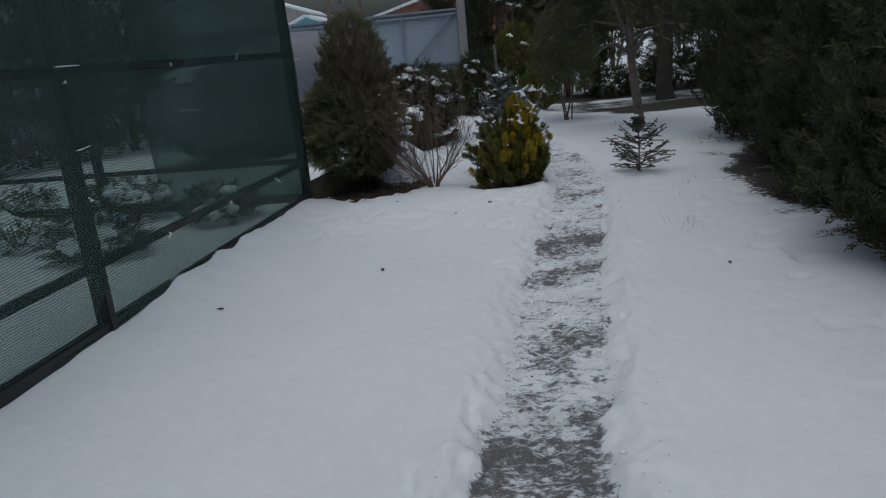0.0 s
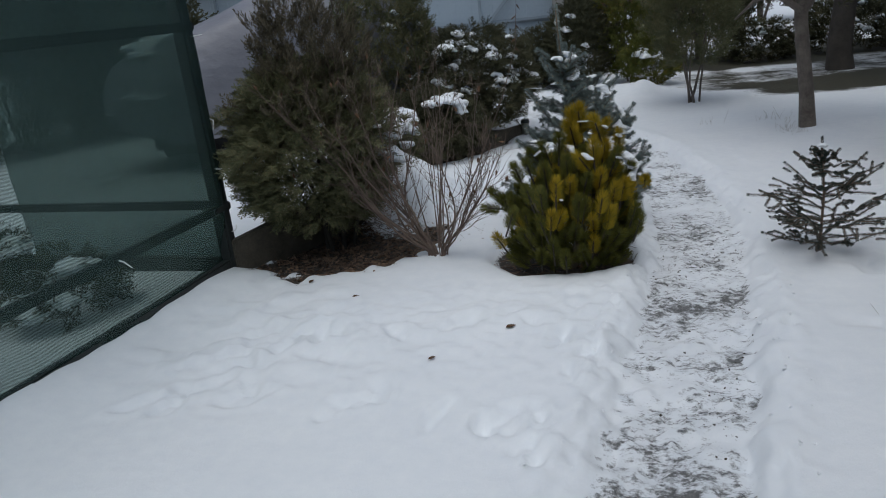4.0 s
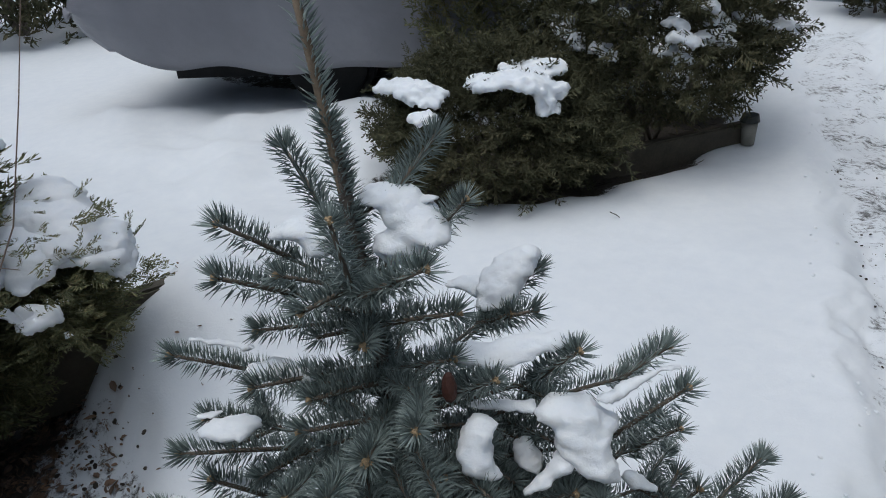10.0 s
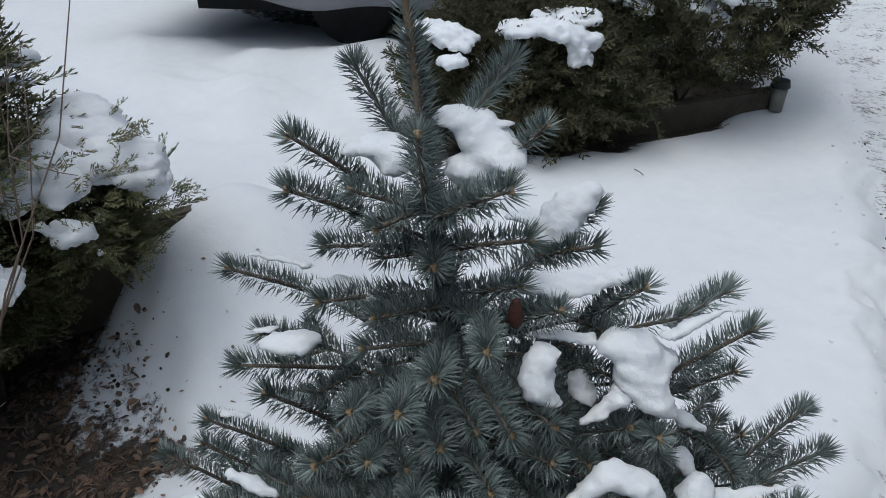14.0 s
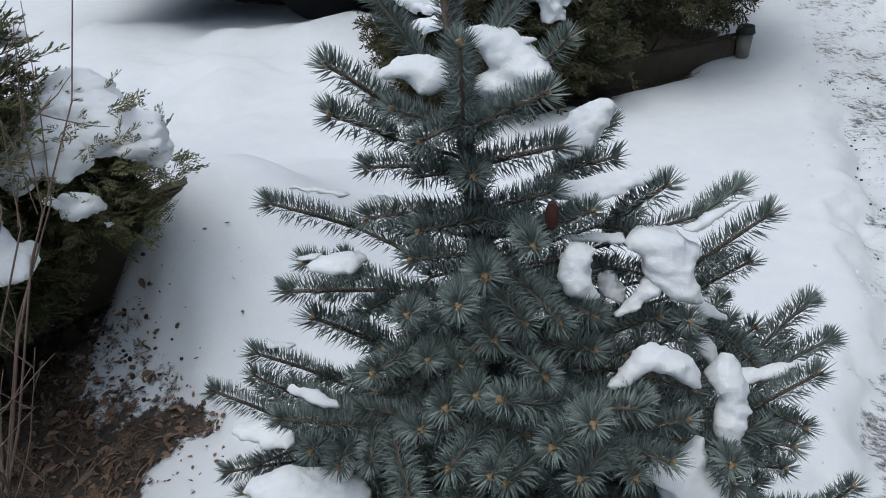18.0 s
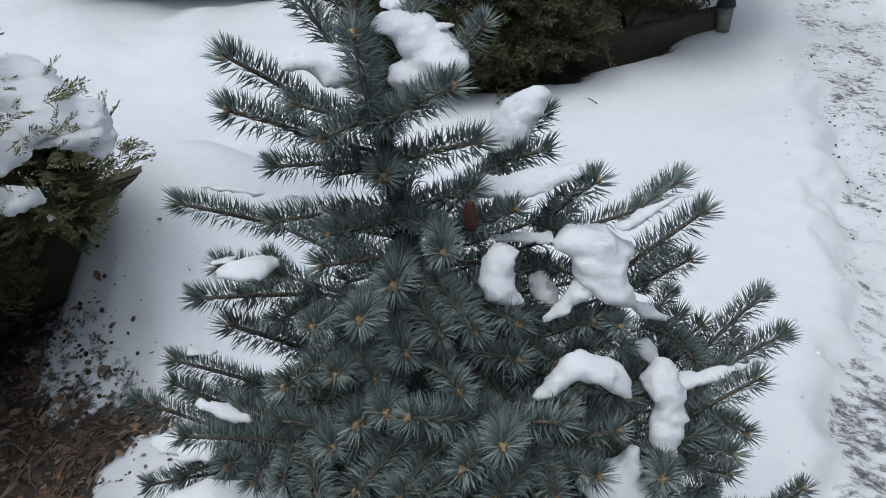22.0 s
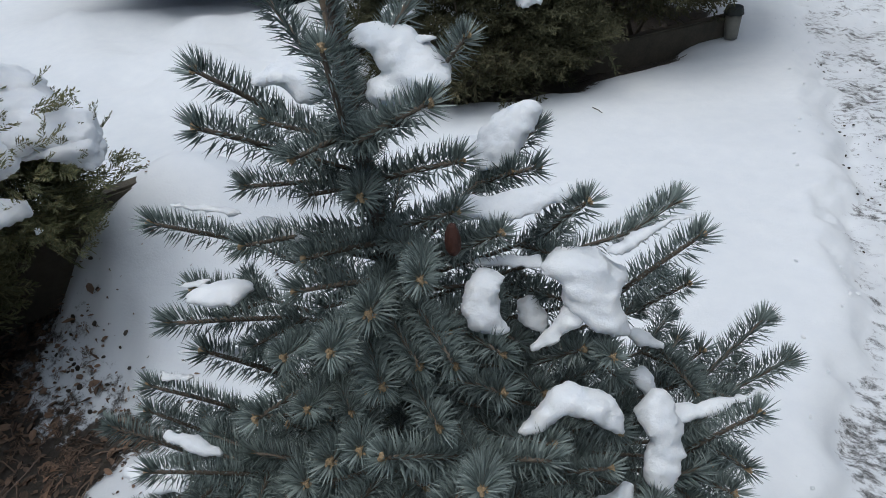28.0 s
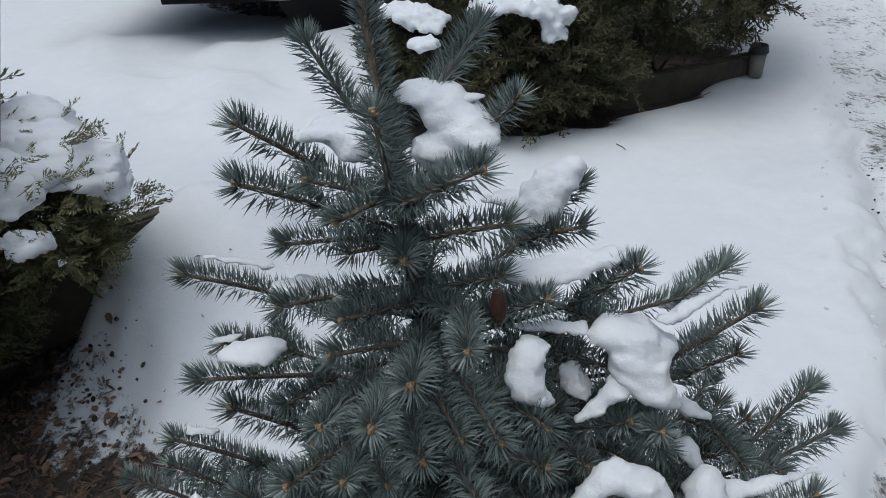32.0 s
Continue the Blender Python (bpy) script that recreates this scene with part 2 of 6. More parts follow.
def ground_material():
    """Snow with trodden grit on the path, soil in the beds and rough grass beyond, by the plan's masks."""
    m, n, l, b = nodes_of("snowy_ground")
    geo = n.new("ShaderNodeNewGeometry")

    def tex(scale, detail=5, rough=0.65, stretch=None):
        t = n.new("ShaderNodeTexNoise")
        t.inputs["Scale"].default_value, t.inputs["Detail"].default_value, t.inputs["Roughness"].default_value = scale, detail, rough
        if stretch:
            mp = n.new("ShaderNodeMapping")
            mp.inputs["Scale"].default_value = stretch
            l.new(geo.outputs["Position"], mp.inputs[0])
            l.new(mp.outputs[0], t.inputs["Vector"])
        else:
            l.new(geo.outputs["Position"], t.inputs["Vector"])
        return t.outputs[0]

    def attr(name):
        a = n.new("ShaderNodeAttribute")
        a.attribute_name = name
        return a.outputs["Fac"]

    def calc(op, a, c, d=None, clamp=False):
        k = n.new("ShaderNodeMath")
        k.operation, k.use_clamp = op, clamp
        for s, v in zip(k.inputs, (a, c, d)):
            if v is not None:
                if isinstance(v, (int, float)):
                    s.default_value = v
                else:
                    l.new(v, s)
        return k.outputs[0]

    big, mid, fine = tex(1.2), tex(14), tex(180, 4, 0.7)
    snow = ramp(n, [(0.3, (0.70, 0.73, 0.77)), (0.7, (0.79, 0.81, 0.83))])
    l.new(calc("MULTIPLY_ADD", big, 0.5, calc("MULTIPLY", mid, 0.5)), snow.inputs[0])
    streak = tex(30, 7, 0.78, (0.7, 1.25, 1))
    patch = tex(4.5, 5, 0.7, (0.8, 1.0, 1))
    grit_mask = calc("MULTIPLY_ADD", streak, 1.5, calc("MULTIPLY", patch, 1.05))
    grit_mask = calc("MULTIPLY", calc("SUBTRACT", calc("MULTIPLY_ADD", attr("path"), 0.8, grit_mask), 1.99), 5.0, clamp=True)
    grit = ramp(n, [(0.40, (0.016, 0.015, 0.014)), (0.55, (0.075, 0.07, 0.066)), (0.70, (0.26, 0.25, 0.24))])
    l.new(tex(90, 6, 0.8), grit.inputs[0])
    soil = ramp(n, [(0.3, (0.016, 0.014, 0.012)), (0.55, (0.06, 0.049, 0.039)), (0.8, (0.15, 0.115, 0.085))])
    l.new(tex(45, 8, 0.8), soil.inputs[0])
    soil_mask = calc("MULTIPLY", calc("SUBTRACT", calc("MULTIPLY_ADD", tex(17, 8, 0.8), 1.7, attr("bed")), 1.36), 6.0, clamp=True)
    turf = ramp(n, [(0.3, (0.018, 0.017, 0.012)), (0.6, (0.05, 0.047, 0.029)), (0.85, (0.12, 0.10, 0.06))])
    l.new(tex(30, 8, 0.8), turf.inputs[0])
    turf_mask = calc("MULTIPLY", calc("SUBTRACT", calc("MULTIPLY_ADD", tex(2.2, 9, 0.78, (0.9, 1.1, 1)), 1.25, attr("bare")), 1.03), 3.5, clamp=True)
    slush = calc("MULTIPLY", calc("SUBTRACT", calc("MULTIPLY_ADD", attr("path"), 0.55, calc("MULTIPLY", tex(3.2, 4, 0.6, (0.7, 1.3, 1)), 1.0)), 0.86), 1.6, clamp=True)
    smear = n.new("ShaderNodeRGB")
    smear.outputs[0].default_value = (0.33, 0.335, 0.34, 1)
    packed = mix(n, l, "MIX", calc("MULTIPLY", slush, 0.42), snow.outputs[0], smear.outputs[0])
    c = mix(n, l, "MIX", calc("MULTIPLY", grit_mask, 0.90), packed, grit.outputs[0])
    c = mix(n, l, "MIX", soil_mask, c, soil.outputs[0])
    c = mix(n, l, "MIX", turf_mask, c, turf.outputs[0])
    l.new(c, b.inputs["Base Color"])
    b.inputs["Roughness"].default_value = 0.75
    h = calc("MULTIPLY_ADD", fine, 0.25, calc("MULTIPLY", mid, 0.7))
    h = calc("MULTIPLY_ADD", calc("MAXIMUM", grit_mask, soil_mask), tex(120, 5, 0.8), h)
    bump(n, l, h, b, 0.4, 0.012)
    return m


COVER, NET, GROUND = cover_material(), net_material(), ground_material()

# ---- mesh helpers ----


def fast_mesh(name, v, f, smooth=False):
    """A mesh from arrays; f holds equal-sided faces."""
    me = bpy.data.meshes.new(name)
    v, f = np.asarray(v, np.float32), np.asarray(f, np.int32)
    me.vertices.add(len(v))
    me.vertices.foreach_set("co", v.ravel())
    me.loops.add(f.size)
    me.loops.foreach_set("vertex_index", f.ravel())
    me.polygons.add(len(f))
    me.polygons.foreach_set("loop_start", np.arange(0, f.size, f.shape[1], dtype=np.int32))
    me.polygons.foreach_set("use_smooth", np.full(len(f), smooth))
    me.update(calc_edges=True)
    me.validate()
    return me


def piece(name, me, material, parent=None, label="", m=None):
    """One mesh object under a thing or a part."""
    if material is not None and not me.materials:
        me.materials.append(material)
    ob = new(name, me)
    ob.parent = parent
    if m is not None:
        ob.matrix_basis = m
    return tagged(ob, label)


def part(name, bm, material, parent=None, label="", smooth=False):
    me = bpy.data.meshes.new(name)
    bm.to_mesh(me)
    bm.free()
    if smooth:
        me.polygons.foreach_set("use_smooth", np.full(len(me.polygons), True))
    return piece(name, me, material, parent, label)


def thing(name, x, y, z, label, category, group="", kind="", rz=0.0):
    ob = new(name)
    ob.empty_display_size = 0.05
    ob.matrix_basis = pose(x, y, z, 0, 0, rz)
    return tagged(ob, label, category, group, kind)


def frames_for(origins, ways, rolls, scales):
    """Matrices that lay a template's +x along each way, its +z turned by the roll."""
    w = ways / np.linalg.norm(ways, axis=1, keepdims=True)
    up = np.where(np.abs(w[:, 2:3]) > 0.95, np.array([[1.0, 0, 0]]), np.array([[0, 0, 1.0]]))
    s = np.cross(up, w)
    s /= np.linalg.norm(s, axis=1, keepdims=True)
    u = np.cross(w, s)
    c, d = np.cos(rolls)[:, None], np.sin(rolls)[:, None]
    s, u = c * s + d * u, c * u - d * s
    return np.stack([w, s, u], 2) * np.reshape(scales, (-1, 1, 1)), origins


def stamp(template, frames):
    v, f = template
    m, o = frames
    out = np.einsum("nij,kj->nki", m, v) + o[:, None]
    k = len(v)
    faces = f[None] + (np.arange(len(m)) * k)[:, None, None]
    return out.reshape(-1, 3), faces.reshape(-1, f.shape[1])


def spindles(starts, ends, radius):
    """Thin three-sided pointed blades, from starts to ends."""
    a, b = np.asarray(starts, float), np.asarray(ends, float)
    w = b - a
    w /= np.linalg.norm(w, axis=1, keepdims=True) + 1e-9
    ref = np.where(np.abs(w[:, 2:3]) > 0.9, np.array([[1.0, 0, 0]]), np.array([[0, 0, 1.0]]))
    s = np.cross(w, ref)
    s /= np.linalg.norm(s, axis=1, keepdims=True)
    u = np.cross(w, s)
    r = np.reshape(radius, (-1, 1)) if np.ndim(radius) else radius
    q = a + 0.45 * (b - a)
    vs = [q + r * (math.cos(t) * s + math.sin(t) * u) for t in (0.5, 2.6, 4.7)]
    v = np.stack([a, *vs, b], 1).reshape(-1, 3)
    k = np.array([[0, 2, 1], [0, 3, 2], [0, 1, 3], [1, 2, 4], [2, 3, 4], [3, 1, 4]])
    f = k[None] + (np.arange(len(a)) * 5)[:, None, None]
    return v, f.reshape(-1, 3)


def scales(starts, ends, radius, seed=0):
    """Thin folded leaf blades of two faces, from starts to ends."""
    a, b = np.asarray(starts, float), np.asarray(ends, float)
    w = b - a
    w /= np.linalg.norm(w, axis=1, keepdims=True) + 1e-9
    s = np.cross(w, np.random.default_rng(seed).normal(size=w.shape) * 0.6 + np.array([0, 0, 1.0]))
    s /= np.linalg.norm(s, axis=1, keepdims=True) + 1e-9
    u = np.cross(w, s)
    r = np.reshape(radius, (-1, 1))
    q = a + 0.5 * (b - a) + u * r * 0.5
    v = np.stack([a, q - s * r, b, q + s * r], 1).reshape(-1, 3)
    k = np.array([[0, 1, 2], [0, 2, 3]])
    f = k[None] + (np.arange(len(a)) * 4)[:, None, None]
    return v, f.reshape(-1, 3)


def join(*sets):
    vs, fs, n = [], [], 0
    for v, f in sets:
        vs.append(v)
        fs.append(f + n)
        n += len(v)
    return np.concatenate(vs), np.concatenate(fs)


def tube(points, radii, sides=6):
    """A tapered round limb through points, as triangles."""
    p = np.asarray(points, float)
    w = np.gradient(p, axis=0)
    w /= np.linalg.norm(w, axis=1, keepdims=True) + 1e-9
    ref = np.array([0.3, 0.1, 1.0]) if abs(w[0, 2]) < 0.8 else np.array([1.0, 0.2, 0.0])
    s = np.cross(w, ref)
    s /= np.linalg.norm(s, axis=1, keepdims=True)
    u = np.cross(w, s)
    a = np.arange(sides) * 2 * math.pi / sides
    ring = s[:, None] * np.cos(a)[None, :, None] + u[:, None] * np.sin(a)[None, :, None]
    v = (p[:, None] + ring * np.reshape(radii, (-1, 1, 1))).reshape(-1, 3)
    f = []
    for i in range(len(p) - 1):
        for k in range(sides):
            a0, b0 = i * sides + k, i * sides + (k + 1) % sides
            f += [(a0, b0, b0 + sides), (a0, b0 + sides, a0 + sides)]
    e = len(v)
    v = np.concatenate([v, p[-1:]])
    f += [((len(p) - 1) * sides + k, (len(p) - 1) * sides + (k + 1) % sides, e) for k in range(sides)]
    return v, np.array(f)


def box(bm, x0, x1, y0, y1, z0, z1, bevel=0.0):
    r = bmesh.ops.create_cube(bm, size=1, matrix=Matrix.Translation(((x0 + x1) / 2, (y0 + y1) / 2, (z0 + z1) / 2)) @ Matrix.Diagonal((x1 - x0, y1 - y0, z1 - z0, 1)))
    if bevel:
        bmesh.ops.bevel(bm, geom=[e for e in bm.edges if e.verts[0] in r["verts"]], offset=bevel, segments=2, affect="EDGES")
    return bm


def ico(sub):
    bm = bmesh.new()
    bmesh.ops.create_icosphere(bm, subdivisions=sub, radius=1)
    bm.verts.ensure_lookup_table()
    v = np.array([x.co[:] for x in bm.verts])
    f = np.array([[x.index for x in t.verts] for t in bm.faces])
    bm.free()
    return v, f


ICO = ico(2)
CRUMBLE = bpy.data.textures.new("crumble", "CLOUDS")
CRUMBLE.noise_scale, CRUMBLE.noise_depth = 0.008, 3
CLUMP = bpy.data.textures.new("clump", "CLOUDS")
CLUMP.noise_scale, CLUMP.noise_depth = 0.035, 2


def snow_pad(name, blobs, parent=None, voxel=0.008, label="", seed=0, lumps=0.12):
    """Soft settled snow: lumps (x, y, z, rx, ry, rz) that run together."""
    rng = np.random.default_rng(seed)
    sets = []
    for x, y, z, a, b, c in blobs:
        v = ICO[0] * (1 + lumps * rng.normal(size=(len(ICO[0]), 1)) * 0.5)
        v = v * np.array([a, b, c])
        v[:, 2] = np.where(v[:, 2] < 0, v[:, 2] * 0.6, v[:, 2])
        sets.append((v + np.array([x, y, z]), ICO[1]))
    ob = piece(name, fast_mesh(name, *join(*sets), smooth=True), SNOW, parent, label)
    k = ob.modifiers.new("merge", "REMESH")
    k.mode, k.voxel_size, k.use_smooth_shade = "VOXEL", voxel, True
    k = ob.modifiers.new("clump", "DISPLACE")
    k.texture, k.strength, k.mid_level, k.texture_coords = CLUMP, voxel * (1.5 if voxel < 0.01 else 3.4), 0.5, "LOCAL"
    k = ob.modifiers.new("soften", "SMOOTH")
    k.factor, k.iterations = 0.5, 2 if voxel < 0.01 else 1
    k = ob.modifiers.new("crumble", "DISPLACE")
    k.texture, k.strength, k.mid_level, k.texture_coords = CRUMBLE, voxel * 1.5, 0.5, "LOCAL"
    return ob


# ---- ground: one sheet of snow, with the path trodden into it ----
WAY = np.array([(0.12, -3.0), (0.28, 0.0), (0.46, 2.0), (0.62, 3.2), (0.80, 4.4), (0.95, 5.3), (1.20, 6.7), (1.31, 7.6), (1.32, 8.5), (1.26, 9.0), (1.14, 9.5), (0.92, 10.2), (0.62, 11.1), (0.12, 12.3), (-0.5, 14.0)])
WAYY = np.arange(-3.0, 14.0, 0.1)
WAYX = np.interp(WAYY, WAY[:, 1], WAY[:, 0])
WAYX = np.convolve(np.pad(WAYX, 6, "edge"), np.ones(13) / 13, "valid")


def lattice(x, y, scale, seed):
    """Smooth value noise on the plan."""
    rng = np.random.default_rng(seed)
    g = rng.random((256, 256))
    u, v = x * scale, y * scale
    i, j = np.floor(u).astype(int), np.floor(v).astype(int)
    a, b = u - i, v - j
    a, b = a * a * (3 - 2 * a), b * b * (3 - 2 * b)
    t = lambda p, q: g[p % 256, q % 256]
    return (t(i, j) * (1 - a) + t(i + 1, j) * a) * (1 - b) + (t(i, j + 1) * (1 - a) + t(i + 1, j + 1) * a) * b - 0.5


def away(x, y):
    """Distance to the middle of the path."""
    d = np.full(np.shape(x), 9.0)
    for px, py in zip(WAYX, WAYY):
        d = np.minimum(d, np.hypot(x - px, y - py))
    return d


def hollow(x, y, cx, cy, rx, ry, turn=0.0):
    c, s = math.cos(turn), math.sin(turn)
    u, v = (x - cx) * c + (y - cy) * s, (y - cy) * c - (x - cx) * s
    return np.hypot(u / rx, v / ry)


def step(a, b, t):
    k = np.clip((t - a) / (b - a), 0, 1)
    return k * k * (3 - 2 * k)


PR = random.Random(31)
PRINTS = [(PR.uniform(-1.05, 0.2), PR.uniform(5.6, 6.45), PR.uniform(0.04, 0.07), PR.uniform(0.08, 0.14), PR.uniform(-1.2, 1.2)) for _ in range(18)]
PRINTS += [(PR.uniform(0.35, 0.88), PR.uniform(5.5, 6.65), PR.uniform(0.035, 0.06), PR.uniform(0.06, 0.12), PR.uniform(-1.0, 1.0)) for _ in range(14)]
for _ in range(26):
    s = PR.uniform(0.2, 7.0)
    side = PR.choice((-1, -1, 1))
    PRINTS.append((float(np.interp(s, WAYY, WAYX)) + side * PR.uniform(0.29, 0.46), s, PR.uniform(0.02, 0.04), PR.uniform(0.05, 0.11), PR.uniform(-0.5, 0.5)))


def lie(x, y):
    """Height of the snow and the masks of path, bed and bare ground."""
    d = away(x, y) + 0.06 * lattice(x, y, 7, 3) + 0.045 * lattice(x, y, 19, 4)
    on = 1 - step(0.215, 0.29, d)
    z = 0.05 * lattice(x, y, 0.8, 1) + 0.022 * lattice(x, y, 2.7, 2) + 0.004 * lattice(x, y, 11, 5)
    z = z * np.clip(np.hypot(x, y - 5) / 3, 0.5, 1)
    lip = np.exp(-((d - 0.34) / np.where(d < 0.34, 0.035, 0.09)) ** 2)
    z += -0.022 * np.exp(-((d - 0.295) / 0.02) ** 2) * step(-0.2, 0.1, lattice(x, y, 3, 16))
    z += lip * (0.016 + (0.030 * np.maximum(lattice(x, y, 5.3, 6), 0) + 0.016 * lattice(x, y, 17, 7) + 0.012 * lattice(x, y, 31, 24)) * (0.35 + 0.65 * step(8.2, 6.0, y)))
    z += on * (-0.062 + 0.020 * lattice(x, y, 9, 25) + 0.026 * lattice(x, y, 17, 8) + 0.022 * lattice(x, y, 33, 9))
    # old prints across the lawn in front of the pine
    prints = np.exp(-((y - 6.35 - 0.25 * (x + 0.2)) / 0.42) ** 2) * step(-1.4, -0.6, x) * (1 - step(0.75, 1.0, x))
    z += 1.25 * prints * (0.006 * np.clip(lattice(x, y, 4.5, 10) * 4, -0.6, 0.9) + 0.004 * np.clip(lattice(x, y, 11, 11) * 3.2, -0.6, 0.8) + 0.009 * np.clip(lattice(x, y, 24, 21) * 3, -0.7, 0.8) + 0.01)
    for c, s, wx, wy, turn in PRINTS:
        k = hollow(x, y, c, s, wx, wy, turn) + 0.35 * lattice(x, y, 18, 27)
        z += -0.020 * (1 - step(0.55, 1.0, k)) + 0.006 * np.exp(-((k - 1.15) / 0.16) ** 2)
    # trodden lumps by the shelter's corner
    z += np.exp(-(((x + 0.75) / 0.55) ** 2 + ((y - 6.35) / 0.5) ** 2)) * (0.03 * np.clip(lattice(x, y, 9, 22) * 3.5, -0.6, 0.9) + 0.015 * lattice(x, y, 25, 23))
    bed = 1 - step(0.72, 1.14, hollow(x, y, -0.77, 7.59, 0.63, 0.46, 0.45) + 0.35 * lattice(x, y, 4, 12) + 0.32 * lattice(x, y, 13, 29))
    z += -0.05 * bed
    bed = bed * (1 - 0.55 * np.exp(-(((x + 0.60) / 0.28) ** 2 + ((y - 8.02) / 0.25) ** 2) ** 2))
    pine = 1 - step(0.8, 1.05, hollow(x, y, 0.55, 7.31, 0.43, 0.31) + 0.2 * lattice(x, y, 6, 13))
    z += -0.06 * pine
    low = 1 - step(0.8, 1.1, hollow(x, y, -0.82, 10.66, 0.55, 1.1, -0.45) + 0.3 * lattice(x, y, 5, 14))
    z += -0.05 * low
    car = 1 - step(0.8, 1.05, hollow(x, y, -2.75, 11.85, 2.1, 0.9, 0.51))
    z += -0.03 * car
    hedge = 1 - step(0.7, 1.15, hollow(x, y, 3.5, 5.6, 1.05, 3.4) + 0.5 * lattice(x, y, 3, 15))
    beds = np.maximum.reduce([bed, 0.8 * pine, low, 0.75 * car, 0.8 * hedge])
    # snow drifted over the far end of the thuja bed's board
    z += 0.265 * np.exp(-(((x + 0.61) / 0.40) ** 2 + ((y - 8.42) / 0.31) ** 2)) + 0.13 * np.exp(-(((x + 0.72) / 0.42) ** 2 + ((y - 8.55) / 0.48) ** 2)) * (1 + 0.6 * lattice(x, y, 3, 26))
    z += 0.06 * np.exp(-(((x + 0.74) / 0.13) ** 2 + ((y - 8.16) / 0.13) ** 2))
    # ploughed snow along the parked car
    al, pe = (x + 3.62) * 0.857 + (y - 9.55) * 0.515, (y - 9.55) * 0.857 - (x + 3.62) * 0.515
    z += (0.06 + 0.11 * lattice(x, y, 2.2, 30) + 0.05 * lattice(x, y, 6, 32)) * np.exp(-((pe - 0.12) / 0.22) ** 2) * step(-0.6, 0.2, al) * (1 - step(3.2, 4.2, al))
    # snow drifted and slumped along the foot of the net
    na, nd = (x + 1.42) * -0.1033 + (y - 7.22) * -0.9947, (x + 1.42) * 0.9947 + (y - 7.22) * -0.1033
    z += step(-0.3, 0.3, na) * step(-0.25, 0.0, nd) * np.exp(-(np.maximum(nd, 0) / 0.28) ** 2) * (0.045 + 0.13 * lattice(x, y, 1.3, 38) + 0.05 * lattice(x, y, 5, 39))
    # melt pits on the open lawn
    z += -0.03 * step(0.24, 0.42, lattice(x, y, 7, 36)) * step(1.6, 2.0, x) * (1 - step(9, 11, y)) - 0.012 * np.maximum(lattice(x, y, 2.1, 37), 0) * step(1.5, 1.9, x)
    # trodden snow before the car
    z += np.exp(-(((x + 2.2) / 1.1) ** 2 + ((y - 9.6) / 0.8) ** 2)) * (0.06 * np.clip(lattice(x, y, 3.2, 34) * 3, -0.7, 0.8) + 0.06 * lattice(x, y, 7, 35))
    # swell beside the far bend, and the heaped snow along it
    z += (0.19 + 0.26 * lattice(x, y, 3.1, 33)) * np.exp(-(((x - 0.95) / 0.45) ** 2 + ((y - 13.3) / 0.35) ** 2)) + 0.12 * np.exp(-(((x + 0.1) / 0.25) ** 2 + ((y - 13.3) / 0.5) ** 2))
    wob = y - 0.12 * (x - 3) + 0.5 * lattice(x, y, 0.6, 18) + 0.25 * lattice(x, y, 2.1, 28)
    bare = 0.95 * step(12.0, 12.6, wob) * (1 - step(13.2, 13.7, wob)) * step(2.0, 3.0, x)
    bare += 0.62 * step(12.9, 13.4, wob) * (1 - step(15.0, 15.4, wob)) + 1.1 * step(15.2, 15.6, wob) * (1 - 0.62 * step(16.9, 17.4, wob)) * (1 - step(24, 28, wob))
    bare = np.clip(bare, 0, 1.1) * step(1.2, 2.1, x) * (1 - step(18, 24, x))
    z += -0.02 * bare
    # the tread is worn through to the ground in places
    worn = 0.86 + sum(k * np.exp(-((y - c - 0.3 * (x - cx)) / w) ** 2) for c, cx, w, k in ((1.6, 0.4, 0.3, 0.20), (2.5, 0.5, 0.35, 0.26), (3.4, 0.6, 0.2, 0.18), (4.5, 0.75, 0.16, 0.14), (5.15, 0.85, 0.22, 0.30), (6.75, 1.2, 0.14, 0.24), (8.0, 1.3, 0.25, 0.08), (9.0, 1.2, 0.3, 0.08)))
    worn = worn + 0.02 * step(7.6, 8.4, y) - 0.05 * step(9.6, 10.6, y)
    return z, on * worn, beds, bare


def spread(fine0, fine1, step_, out):
    mid = np.arange(fine0, fine1 + 1e-6, step_)
    grow = [step_ * 2]
    while sum(grow) < out:
        grow.append(grow[-1] * 1.06 if sum(grow) < 4 else grow[-1] * 1.28)
    tail = np.cumsum(grow)
    return np.concatenate([fine0 - tail[::-1], mid, fine1 + tail])


GX, GY = spread(-1.3, 2.1, 0.02, 400), spread(0.0, 10.0, 0.022, 400)
XX, YY = np.meshgrid(GX, GY)
ZZ, PATHM, BEDM, BAREM = lie(XX.ravel(), YY.ravel())
ids = np.arange(XX.size).reshape(XX.shape)
quads = np.stack([ids[:-1, :-1], ids[:-1, 1:], ids[1:, 1:], ids[1:, :-1]], -1).reshape(-1, 4)
ground_mesh = fast_mesh("ground", np.stack([XX.ravel(), YY.ravel(), ZZ], 1), quads, smooth=True)
for name, values in (("path", PATHM), ("bed", BEDM), ("bare", BAREM)):
    ground_mesh.attributes.new(name, "FLOAT", "POINT").data.foreach_set("value", values.astype(np.float32))
tagged(piece("ground", ground_mesh, GROUND), "snow-covered garden ground with a trodden gritty path", "ground", kind="structure")


def level(x, y):
    return float(lie(np.array([x], float), np.array([y], float))[0][0])


